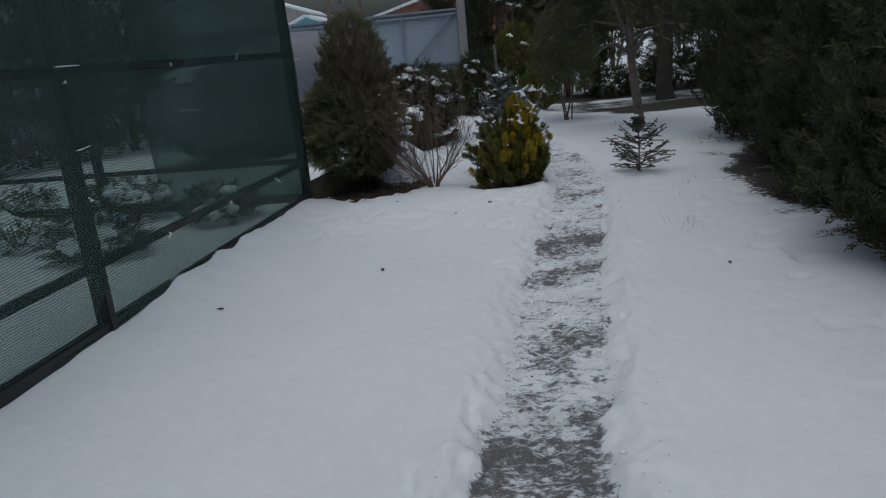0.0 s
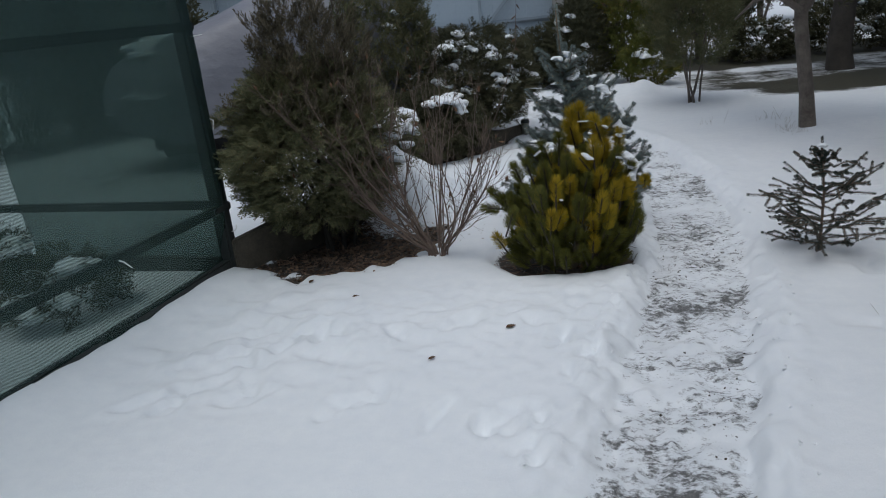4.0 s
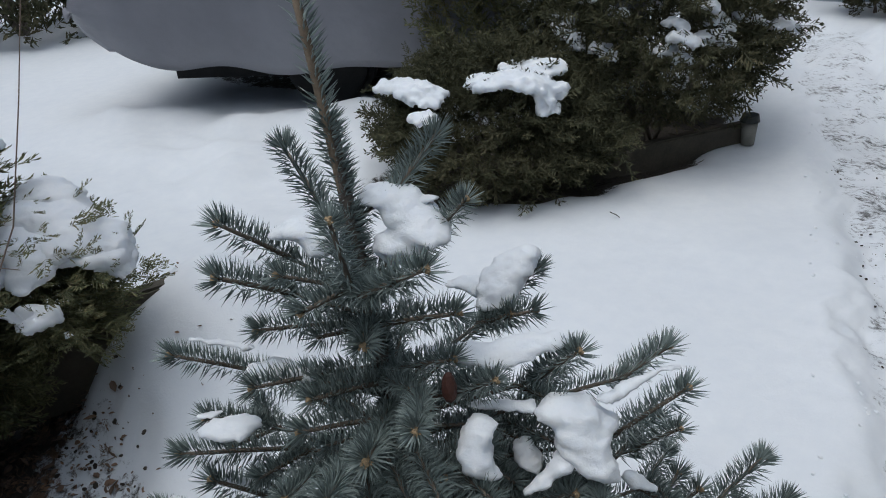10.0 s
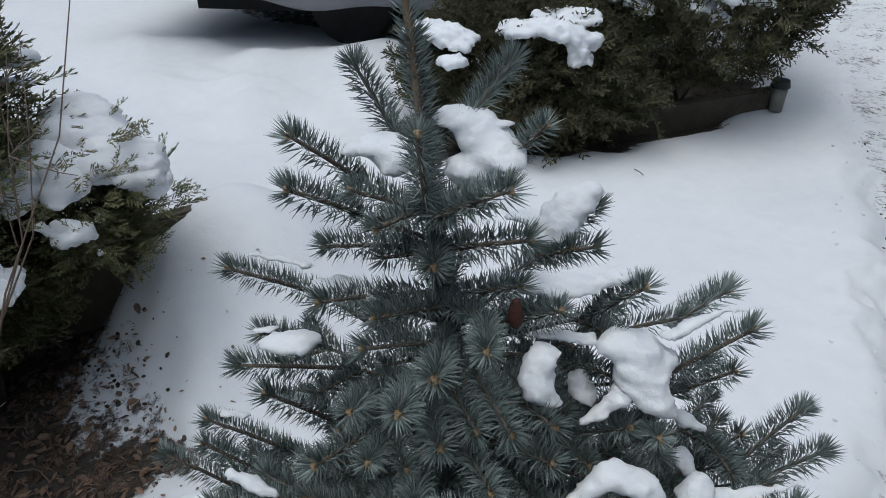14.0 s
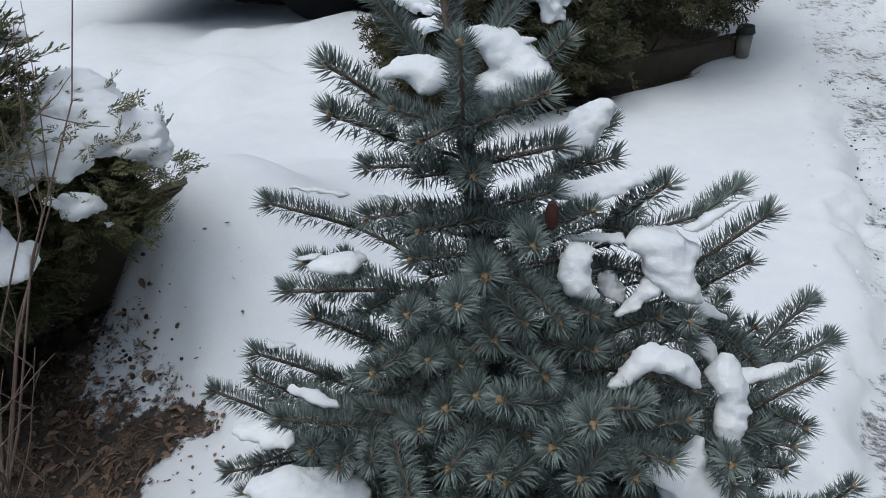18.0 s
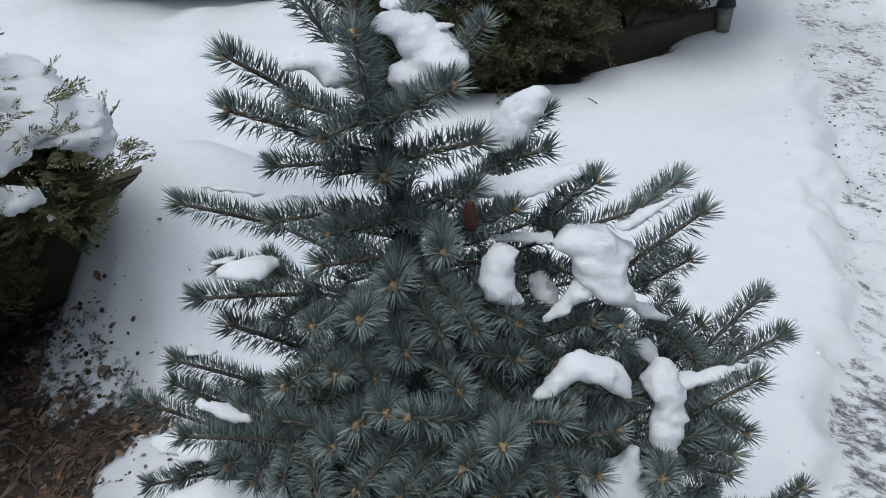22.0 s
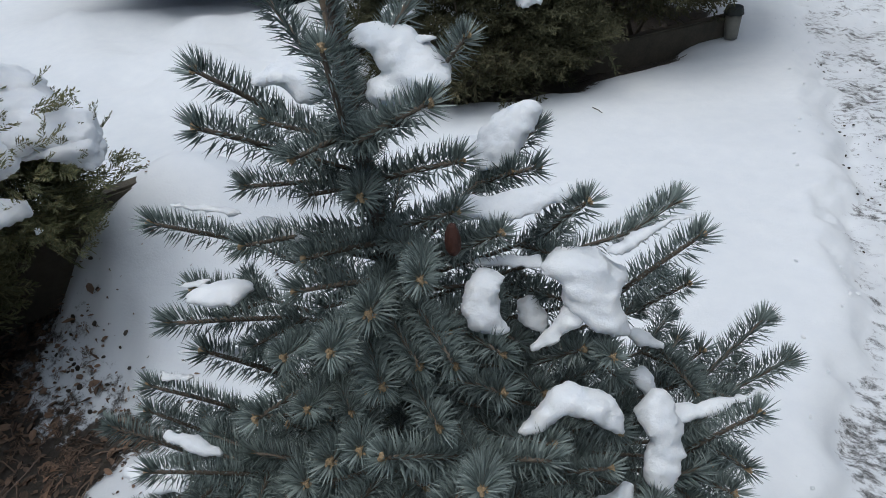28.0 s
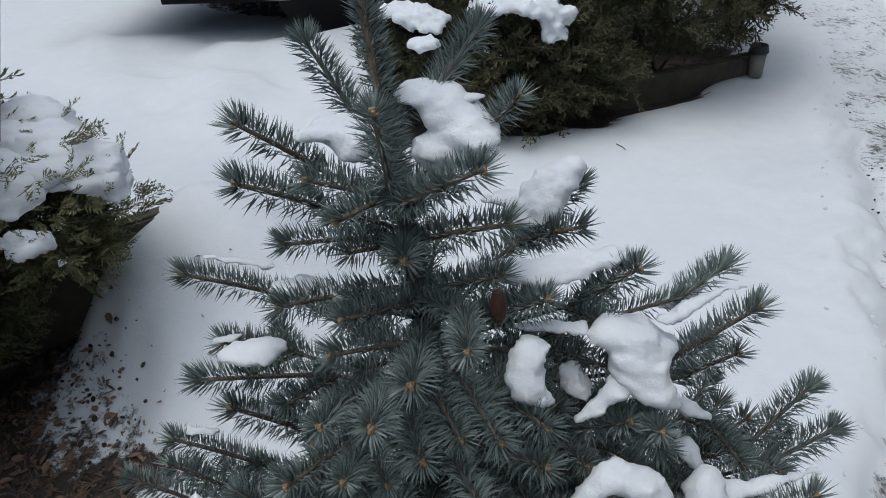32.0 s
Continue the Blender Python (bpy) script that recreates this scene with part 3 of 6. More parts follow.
# ---- plant helpers ----
def make_spray(pairs, flat, seed, curl=0.25, sub=2, thick=0.024):
    """A scaly conifer frond, one long, along +x: an axis with alternate branchlets that fork."""
    rng = np.random.default_rng(seed)
    a, b, r = [np.zeros(3)], [np.array([1.0, 0, -curl * 0.3])], [thick * 0.7]
    for i in range(pairs):
        t = 0.12 + 0.82 * i / pairs
        base = np.array([t, 0, -curl * 0.3 * t * t])
        for side in (-1, 1):
            ln = (0.46 - 0.30 * t) * rng.uniform(0.7, 1.2)
            w = np.array([rng.uniform(0.55, 0.85), side * rng.uniform(0.6, 0.9), rng.normal() * flat])
            w = w / np.linalg.norm(w) * ln
            a.append(base), b.append(base + w), r.append(thick)
            for k in range(sub):
                p = base + w * rng.uniform(0.25, 0.75)
                q = np.array([0.8, side * rng.uniform(-0.5, 1.0), rng.normal() * flat * 1.5])
                a.append(p), b.append(p + q / np.linalg.norm(q) * ln * rng.uniform(0.35, 0.6)), r.append(thick * 0.9)
    return scales(a, b, np.array(r), seed)


FROND = [make_spray(7, 0.18, 11 + k, sub=2) for k in range(3)]
TUFTY = [make_spray(6, 0.6, 21 + k, sub=2, thick=0.028) for k in range(3)]
COARSE = [make_spray(6, 0.45, 31 + k, sub=2, thick=0.034) for k in range(3)]
DISTANT = [make_spray(4, 0.45, 36 + k, sub=1, thick=0.05) for k in range(3)]


def crown_points(n, h, rx, ry, shape, rng, seed, shell=0.45, lump=0.35):
    """Places and outward ways in an uneven crown whose half-width at height t is shape(t)."""
    t = rng.random(4 * n)
    keep = rng.random(4 * n) < shape(t) ** 1.2 + 0.05
    t = t[keep][:n]
    a = rng.random(len(t)) * 2 * math.pi
    k = shell + (1 - shell) * rng.random(len(t)) ** 0.6
    k *= 1 + lump * (lattice(a * 2.2 + 9, t * 7 + seed, 1.0, seed) + 0.6 * lattice(a * 5, t * 15, 1.0, seed + 1))
    s = shape(t) * k
    p = np.stack([rx * s * np.cos(a), ry * s * np.sin(a), h * t], 1)
    return p, np.stack([np.cos(a), np.sin(a), np.zeros(len(t))], 1), t


def crown(name, parent, templates, n, h, rx, ry, z0, shape, size, up, material, seed, shell=0.45, lump=0.35, droop=0.0, label=""):
    rng = np.random.default_rng(seed)
    p, out, t = crown_points(n, h, rx, ry, shape, rng, seed, shell, lump)
    ways = out * (1 - up) + np.array([0, 0, 1.0]) * (up - droop * (1 - t[:, None])) + rng.normal(size=p.shape) * 0.28
    sets = []
    for k, tpl in enumerate(templates):
        s = slice(k, None, len(templates))
        sets.append(stamp(tpl, frames_for(p[s] + np.array([0, 0, z0]), ways[s], rng.normal(size=len(p[s])) * 0.7, size * rng.uniform(0.6, 1.25, len(p[s])))))
    return piece(name, fast_mesh(name, *join(*sets)), material, parent, label)


def stems(name, parent, feet, tops, r0, r1, seed, material, bend=0.12, sides=6, label=""):
    """Separate crooked stems, each a part."""
    rng = np.random.default_rng(seed)
    for a, b in zip(feet, tops):
        a, b = np.array(a, float), np.array(b, float)
        ln = np.linalg.norm(b - a)
        k = np.linspace(0, 1, 7)[:, None]
        p = a + (b - a) * k + np.cumsum(rng.normal(size=(7, 3)), 0) * bend * ln / 9 * np.sin(k * math.pi)
        v, f = tube(p, np.linspace(r0, r1, 7) * rng.uniform(0.85, 1.1), sides)
        piece(name, fast_mesh(name, v, f, True), material, parent, label)


def egg(t):
    return np.sqrt(np.clip(np.sin(np.clip(t * 0.93 + 0.07, 0, 1) * math.pi), 0, 1))


def dome(t):
    return np.sqrt(np.clip(1 - np.clip(t, 0, 1) ** 2, 0, 1)) * np.clip(0.75 + t * 0.8, 0, 1)


def column(t):
    return np.clip(np.minimum(1.0, 0.85 + t * 1.2) * (1 - np.clip(t, 0, 1) ** 3), 0, 1)


def ball(t):
    return np.sqrt(np.clip(1 - (2 * t - 1) ** 2, 0, 1))


# ---- net shelter beside the lawn ----
CORNER, AXIS = Vector((-1.42, 7.22, 0)), Vector((-0.1033, -0.9947, 0))
SIDE = Vector((-0.9947, 0.1033, 0))


def bar(name, a, b, w, d, parent, material=POST, label=""):
    """A squared pole from a to b."""
    a, b = Vector(a), Vector(b)
    bm = bmesh.new()
    box(bm, -w / 2, w / 2, -d / 2, d / 2, 0, (b - a).length, min(w, d) * 0.18)
    ob = part(name, bm, material, parent, label)
    ob.matrix_basis = Matrix.Translation(a) @ (b - a).to_track_quat("Z", "X").to_matrix().to_4x4()
    return ob


def sheet(name, a, along, length, height, parent, seed):
    """Net stretched between poles, sagging a little and bellied at its hem."""
    nu, nv = 80, 30
    u, v = np.meshgrid(np.linspace(0, length, nu), np.linspace(0.03, height, nv))
    n = np.array(Vector(along).cross(Vector((0, 0, 1))))
    off = 0.03 * lattice(u, v, 1.6, seed) + 0.012 * lattice(u, v, 5, seed + 1) + 0.05 * np.exp(-((v - 0.12) / 0.12) ** 2) * (1 + lattice(u, v * 0, 2, seed))
    p = np.array(a)[None] + u.reshape(-1, 1) * np.array(along)[None] + off.reshape(-1, 1) * n[None]
    p[:, 2] += v.ravel()
    i = np.arange(nu * nv).reshape(nv, nu)
    q = np.stack([i[:-1, :-1], i[:-1, 1:], i[1:, 1:], i[1:, :-1]], -1).reshape(-1, 4)
    ob = piece(name, fast_mesh(name, p, q, True), NET, parent, "dark green knitted shade net")
    k = ob.modifiers.new("thread", "SOLIDIFY")
    k.thickness = 0.0015
    return ob


shelter = thing("shade_net_shelter", 0, 0, 0, "dark timber shelter walled with green shade net on the snow", "shelter", kind="structure")
H = 2.5
for s in (0.0, 3.38, 6.9, 10.5):
    p = CORNER + AXIS * s
    bar("post", p + Vector((0, 0, -0.05)), p + Vector((0, 0, H)), 0.085, 0.085, shelter)
for s in (2.2, 4.4):
    p = CORNER + SIDE * s
    bar("post", p + Vector((0, 0, -0.05)), p + Vector((0, 0, H)), 0.085, 0.085, shelter)
for z, w in ((0.395, 0.05), (1.41, 0.05), (2.45, 0.06)):
    bar("rail", CORNER + Vector((0.03, 0.05, z)), CORNER + AXIS * 10.5 + Vector((0.03, 0, z + 0.02)), w, 0.045, shelter)
    bar("rail", CORNER + SIDE * 0.05 + Vector((0, 0.03, z + 0.004)), CORNER + SIDE * 4.4 + Vector((0, 0.03, z)), w, 0.045, shelter)
bar("sill_board", CORNER + Vector((0, 0, 0.03)), CORNER + AXIS * 10.5 + Vector((0, 0, 0.03)), 0.10, 0.06, shelter)
bar("sill_board", CORNER + SIDE * 0.06 + Vector((0, 0, 0.03)), CORNER + SIDE * 4.4 + Vector((0, 0, 0.03)), 0.10, 0.06, shelter)
sheet("net_panel", CORNER + Vector((0.055, 0, 0)), AXIS, 10.5, H - 0.05, shelter, 41)
sheet("net_panel", CORNER + Vector((0, 0.055, 0)), SIDE, 1.6, H - 0.05, shelter, 43)
# ties that hold the net to the poles
for s, z in ((0.0, 0.25), (0.0, 0.62), (0.0, 0.9), (0.0, 1.36), (3.38, 0.75), (3.38, 1.02), (3.38, 1.36), (3.38, 1.44), (0.9, 0.39), (1.8, 0.39), (2.7, 0.39), (4.2, 0.4), (1.3, 1.41), (2.3, 1.41)):
    p = np.array(CORNER + AXIS * s) + np.array([0.075, 0, z])
    rr = random.Random(int(s * 10 + z * 100))
    w = np.array([0.03, rr.uniform(-0.12, 0.12), rr.uniform(-0.05, 0.05)])
    v, f = tube([p - w * 0.3 - np.array([0.03, 0, 0]), p, p + w], [0.003, 0.003, 0.0015], 5)
    piece("cable_tie", fast_mesh("cable_tie", v, f), TIE, shelter)

# ---- sheet-metal fence and gate at the end of the path ----
FY = 15.2
fence = thing("metal_fence", 0, FY, 0, "pale blue-grey sheet metal fence with a braced gate leaf", "fence", kind="structure")
for i in range(9):
    x0 = -0.02 - 1.1 * (i + 1)
    bm = bmesh.new()
    box(bm, x0 + 0.002, x0 + 1.098, 0.0, 0.012, -0.05, 1.98, 0.004)
    for k in range(4):
        box(bm, x0 + 0.16 + k * 0.26, x0 + 0.19 + k * 0.26, -0.006, 0.006, -0.05, 1.975, 0.005)
    part("panel", bm, FENCE, fence)
    for z in (0.15, 0.98, 1.9):
        bm = bmesh.new()
        box(bm, x0 + 0.002, x0 + 1.098, -0.055, -0.016, z, z + 0.045, 0.006)
        part("rail", bm, RAIL, fence)
    bm = bmesh.new()
    box(bm, x0 - 0.02, x0 + 0.02, -0.095, -0.057, -0.05, 2.0, 0.006)
    part("post", bm, RAIL, fence)
    bm = bmesh.new()
    box(bm, x0, x0 + 1.1, -0.06, 0.03, 1.985, 2.03, 0.012)
    part("capping", bm, RAIL, fence, "snow-dusted top rail")
bar("brace", (-1.0, -0.08, 1.0), (-0.1, -0.08, 1.95), 0.05, 0.03, fence, RAIL)
bm = bmesh.new()
box(bm, -0.01, 0.15, -0.12, 0.06, -0.05, 2.25, 0.012)
part("gate_post", bm, CONCRETE, fence, "grey concrete gate post")

# ---- neighbours beyond the fence ----
def house(name, x, y, w, d, h, rise, wall, label):
    t = thing(name, x, y, 0, label, "house")
    bm = bmesh.new()
    box(bm, -w / 2, w / 2, -d / 2, d / 2, -0.2, h)
    part("wall", bm, wall, t)
    for s in (-1, 1):
        bm = bmesh.new()
        ln = math.hypot(w / 2 + 0.3, rise)
        box(bm, -ln / 2, ln / 2, -d / 2 - 0.3, d / 2 + 0.3, 0, 0.14, 0.03)
        r = part("roof_slope", bm, SNOW, t, "snow-covered roof slope")
        r.matrix_basis = Matrix.Translation((s * (w / 4 + 0.15), 0, h + rise / 2 - 0.08)) @ Matrix.Rotation(s * math.atan2(rise, w / 2 + 0.3), 4, "Y")
    bm = bmesh.new()
    a = [bm.verts.new(c) for c in ((-w / 2, -d / 2 + 0.002, h), (w / 2, -d / 2 + 0.002, h), (0, -d / 2 + 0.002, h + rise), (-w / 2, -d / 2 + 0.15, h), (w / 2, -d / 2 + 0.15, h), (0, -d / 2 + 0.15, h + rise))]
    for q in ((0, 1, 2), (5, 4, 3), (0, 3, 4, 1), (1, 4, 5, 2), (2, 5, 3, 0)):
        bm.faces.new([a[k] for k in q])
    part("gable", bm, wall, t)
    return t


house("garden_hut", -8.2, 40, 2.8, 3.5, 2.7, 0.7, TURQ, "turquoise wooden hut with a snow-covered gable roof")
house("brick_house", -1.6, 46, 9, 7, 2.9, 1.3, BRICK, "red brick house behind the fence under snow")
house("grey_house", -19, 60, 14, 8, 4.5, 2.6, CONCRETE, "pale grey house far behind the fence")
pole = thing("utility_pole", -6.6, 36, 0, "grey wooden utility pole behind the fence", "pole")
piece("shaft", fast_mesh("shaft", *tube([(0, 0, -0.2), (0.02, 0, 4), (0.05, 0, 8)], [0.14, 0.12, 0.10], 8), smooth=True), BARK, pole)


def bare_tree(name, x, y, h, seed, label):
    rng = np.random.default_rng(seed)
    t = thing(name, x, y, 0, label, "tree")
    piece("trunk", fast_mesh("trunk", *tube([(0, 0, -0.1), (0.05, 0, h * 0.3), (0, 0.1, h * 0.6), (0.1, 0, h)], [h * 0.022, h * 0.017, h * 0.01, h * 0.003]), smooth=True), BARK, t)
    for i in range(14):
        z = h * rng.uniform(0.2, 0.8)
        a = rng.random() * 6.28
        w = np.array([math.cos(a), math.sin(a), rng.uniform(0.5, 1.1)]) * h * rng.uniform(0.18, 0.3)
        sets = [tube([(0.05, 0, z), np.array([0.05, 0, z]) + w * 0.5 + rng.normal(size=3) * 0.05, np.array([0.05, 0, z]) + w], [h * 0.008, h * 0.005, h * 0.0015], 5)]
        for k in range(10):
            p = np.array([0.05, 0, z]) + w * rng.uniform(0.3, 1)
            q = (w / np.linalg.norm(w) + rng.normal(size=3) * 0.6) * h * rng.uniform(0.05, 0.12)
            sets.append(tube([p, p + q * 0.5 + rng.normal(size=3) * 0.02, p + q], [h * 0.003, h * 0.002, h * 0.0007], 4))
        piece("limb", fast_mesh("limb", *join(*sets)), BARK, t)
    return t


bare_tree("bare_tree", -4.2, 30, 6.5, 51, "leafless tree behind the metal fence")
bare_tree("bare_tree", -1.5, 34, 5.5, 52, "leafless tree behind the metal fence")

# ---- covered car by the fence ----
car = thing("covered_car", -3.69, 9.51, 0, "parked car under a silver-grey fabric cover dusted with snow", "car", rz=31.0)
S = np.linspace(-0.1, 3.5, 70)
TOP = np.interp(S, [-0.1, 0.02, 0.35, 0.9, 1.6, 2.0, 2.7, 3.1, 3.4, 3.5], [0.95, 1.14, 1.28, 1.44, 1.70, 1.76, 1.74, 1.55, 1.1, 0.8])
HALF = np.interp(S, [-0.1, 0.0, 0.25, 0.8, 2.9, 3.35, 3.5], [0.74, 0.80, 0.86, 0.88, 0.88, 0.75, 0.5])
rows_v = []
for k, (s, top, hw) in enumerate(zip(S, TOP, HALF)):
    hem = 0.31 + 0.025 * math.sin(s * 3.1) + 0.015 * math.sin(s * 8.3) - 0.03 * (s < 0.2)
    hem += 0.36 * max(0.0, 1 - (s + 0.1) / 0.75) ** 2
    prof = [(-hw + 0.10, hem), (-hw + 0.02, hem + 0.16), (-hw, 0.62 * top), (-hw + 0.06, 0.78 * top), (-hw * 0.78, 0.93 * top), (-hw * 0.5, 0.985 * top), (0, top)]
    prof += [(-a, b) for a, b in prof[-2::-1]]
    # smooth the section
    pa = np.array(prof)
    u = np.linspace(0, len(pa) - 1, 40)
    yy, zz = np.interp(u, np.arange(len(pa)), pa[:, 0]), np.interp(u, np.arange(len(pa)), pa[:, 1])
    for _ in range(3):
        yy[1:-1] = (yy[:-2] + yy[1:-1] * 2 + yy[2:]) / 4
        zz[1:-1] = (zz[:-2] + zz[1:-1] * 2 + zz[2:]) / 4
    rows_v.append(np.stack([np.full(40, s), yy + 0.88, zz], 1))
CV = np.array(rows_v)
fold = 0.04 * lattice(CV[..., 0], CV[..., 2] * 0.5 + CV[..., 1] * 0.3, 3.2, 61) + 0.03 * lattice(CV[..., 0] + CV[..., 2], CV[..., 1], 2.0, 62)
fold += 0.02 * np.abs(lattice(CV[..., 0] * 1.4 + CV[..., 2] * 0.5, CV[..., 2] * 0.35, 3.0, 63))
CV[..., 1] += fold * np.where(CV[..., 1] < 0.88, 1, -1)
CV[..., 2] += 0.3 * fold
i = np.arange(70 * 40).reshape(70, 40)
q = np.stack([i[:-1, :-1], i[:-1, 1:], i[1:, 1:], i[1:, :-1]], -1).reshape(-1, 4)[:, ::-1]
cv_all = CV.reshape(-1, 3)
cover = piece("cover", fast_mesh("cover", cv_all, q, True), COVER, car, "silver-grey fabric car cover with folds")
cover.modifiers.new("cloth", "SOLIDIFY").thickness = 0.008
for side, sx in ((0, -0.1), (69, 3.5)):
    ring = CV[side]
    c = ring.mean(0)
    v = np.concatenate([ring, [c + np.array([-0.06 if side == 0 else 0.06, 0, 0])]])
    f = np.array([(k, k + 1, 40) if side else (k + 1, k, 40) for k in range(39)] + [(39, 0, 40) if side else (0, 39, 40)])
    piece("cover_end", fast_mesh("cover_end", v, f, True), COVER, car)
bm = bmesh.new()
box(bm, 0.25, 3.2, 0.5, 1.5, 0.16, 0.7, 0.08)
part("underbody", bm, RUBBER, car, "dark underbody")
for wx in (1.5, 2.9):
    for wy in (0.5, 1.4):
        bm = bmesh.new()
        bmesh.ops.create_cone(bm, cap_ends=True, segments=28, radius1=0.31, radius2=0.31, depth=0.2, matrix=pose(wx, wy, 0.28, 90))
        bmesh.ops.bevel(bm, geom=[e for e in bm.edges if abs(e.verts[0].co.y - e.verts[1].co.y) < 1e-4], offset=0.04, segments=2, affect="EDGES")
        part("wheel", bm, RUBBER, car, "black tyre")
snow_pad("snow_load", [(0.35, 0.7, 1.27, 0.25, 0.3, 0.05), (0.6, 1.0, 1.34, 0.3, 0.35, 0.05), (0.35, 0.35, 1.2, 0.15, 0.18, 0.05), (0.24, 0.08, 0.84, 0.14, 0.05, 0.05), (0.40, 0.05, 0.82, 0.12, 0.04, 0.04)], car, 0.02, "thin snow on the cover")


# ---- blue spruce by the path ----
def needle_shoot(length, count, nl, thick, seed, opening=66, forward_tip=24, sweep=0.12, back=0.0):
    """Needles all round a shoot that runs along +x; denser and swept forward to its tip."""
    rng = np.random.default_rng(seed)
    along = (np.arange(int(count * 0.82)) + 0.5) / int(count * 0.82) * (1 + back) - back
    t = np.concatenate([along, 1 - 0.10 * rng.random(int(count * 0.18)) ** 1.5])
    a = np.arange(len(t)) * 2.39996 + rng.normal(size=len(t)) * 0.15
    a = np.where((np.sin(a) < -0.3) & (rng.random(len(t)) < 0.45), -a, a)
    open_ = np.radians(opening - (opening - forward_tip) * np.clip((t - 0.8) / 0.2, 0, 1) ** 1.5 + rng.normal(size=len(t)) * 4)
    rad = np.stack([np.zeros(len(t)), np.cos(a), np.sin(a)], 1)
    base = np.stack([t * length, np.zeros(len(t)), np.zeros(len(t))], 1) + rad * 0.0025
    way = np.cos(open_)[:, None] * np.array([[1.0, 0, 0]]) + np.sin(open_)[:, None] * rad
    way[:, 2] += 0.06
    way /= np.linalg.norm(way, axis=1, keepdims=True)
    ln = nl * rng.uniform(0.86, 1.08, len(t))[:, None]
    mid = base + way * ln * 0.38
    bent = way + np.array([[sweep, 0, 0.05]])
    tip = mid + bent / np.linalg.norm(bent, axis=1, keepdims=True) * ln * 0.62
    return blades(base, mid, tip, thick)


def blades(a, m, b, thick):
    """Needles of three sides with one bend."""
    w = b - a
    w /= np.linalg.norm(w, axis=1, keepdims=True)
    ref = np.where(np.abs(w[:, 2:3]) > 0.9, np.array([[1.0, 0, 0]]), np.array([[0, 0, 1.0]]))
    s = np.cross(w, ref)
    s /= np.linalg.norm(s, axis=1, keepdims=True)
    u = np.cross(w, s)
    ring = [thick * (math.cos(t) * s + math.sin(t) * u) for t in (0.5, 2.6, 4.7)]
    v = np.stack([a] + [m + r for r in ring] + [b], 1).reshape(-1, 3)
    k = np.array([[0, 2, 1], [0, 3, 2], [0, 1, 3], [1, 2, 4], [2, 3, 4], [3, 1, 4]])
    f = k[None] + (np.arange(len(a)) * 5)[:, None, None]
    return v, f.reshape(-1, 3)


def bud_cluster(size, seed, n=4):
    rng = np.random.default_rng(seed)
    sets = []
    v0, f0 = ico(1)
    for k in range(n):
        a = k * 2.4
        off = np.array([0.4, math.cos(a) * 0.8, math.sin(a) * 0.8]) * size if k else np.array([size * 0.7, 0, 0])
        v = v0 * np.array([1.5, 0.8, 0.8]) * size * rng.uniform(0.8, 1.1)
        sets.append((v + off, f0))
    for k in range(9):
        a = rng.random() * 6.28
        b = np.array([size * 0.2, math.cos(a) * size, math.sin(a) * size])
        sets.append(spindles([b], [b + np.array([0.5, math.cos(a) * 1.2, math.sin(a) * 1.2]) * size], size * 0.35))
    return fast_mesh("bud", *join(*sets))


LENGTHS = (0.06, 0.09, 0.12, 0.16)
SHOOTS = []
for k, ln in enumerate(LENGTHS):
    for s in range(3):
        stem = fast_mesh("shoot", *tube([(-0.005, 0, 0), (ln * 0.5, 0, 0.001), (ln, 0, 0)], [0.0028, 0.0025, 0.0019], 6), smooth=True)
        needles = fast_mesh("needles", *needle_shoot(ln, int(ln * 2300) + 40, 0.0225, 0.00092, 100 + 10 * k + s, opening=66, forward_tip=32, sweep=0.0))
        old = fast_mesh("needles", *needle_shoot(ln, int(ln * 1900), 0.021, 0.00095, 150 + 10 * k + s, opening=66, forward_tip=50, sweep=0.05))
        SHOOTS.append((ln, stem, needles, bud_cluster(0.0027, 200 + k * 3 + s), old))

spruce = thing("blue_spruce", 0.60, 7.97, 0.0, "young blue spruce with silvery needles, clumps of snow on its boughs", "spruce tree")
BASE = np.array([0.60, 7.97, 0.0])
TRUNK = np.array([(0.61, 7.98, -0.08), (0.60, 7.97, 0.35), (0.58, 7.955, 0.7), (0.553, 7.945, 1.0), (0.545, 7.945, 1.12)]) - BASE
piece("trunk", fast_mesh("trunk", *tube(TRUNK, [0.024, 0.02, 0.014, 0.008, 0.006], 8), smooth=True), BARK, spruce)


def trunk_at(z):
    return np.array([np.interp(z, TRUNK[:, 2], TRUNK[:, 0]), np.interp(z, TRUNK[:, 2], TRUNK[:, 1]), z])


spr = random.Random(5)


def place_shoot(a, b, bud=True, girth=1.0, aged=False):
    a, b = np.array(a, float), np.array(b, float)
    ln = float(np.linalg.norm(b - a))
    if ln < 0.02:
        return
    best = min(SHOOTS, key=lambda s: abs(s[0] - ln) + spr.random() * 0.008)
    k = ln / best[0]
    w = Vector(b - a).normalized()
    turn = w.to_track_quat("X", "Z").to_matrix().to_4x4() @ Matrix.Rotation(spr.uniform(-0.5, 0.5), 4, "X")
    m = Matrix.Translation(a) @ turn @ Matrix.Diagonal((k, (0.5 + 0.5 * k) * girth, (0.5 + 0.5 * k) * girth, 1))
    stem = piece("shoot", best[1], SHOOT, spruce, m=m)
    piece("needles", best[4] if aged else best[2], BLUE, stem)
    if bud:
        piece("bud", best[3], BUD, stem, m=Matrix.Translation((best[0], 0, 0)))


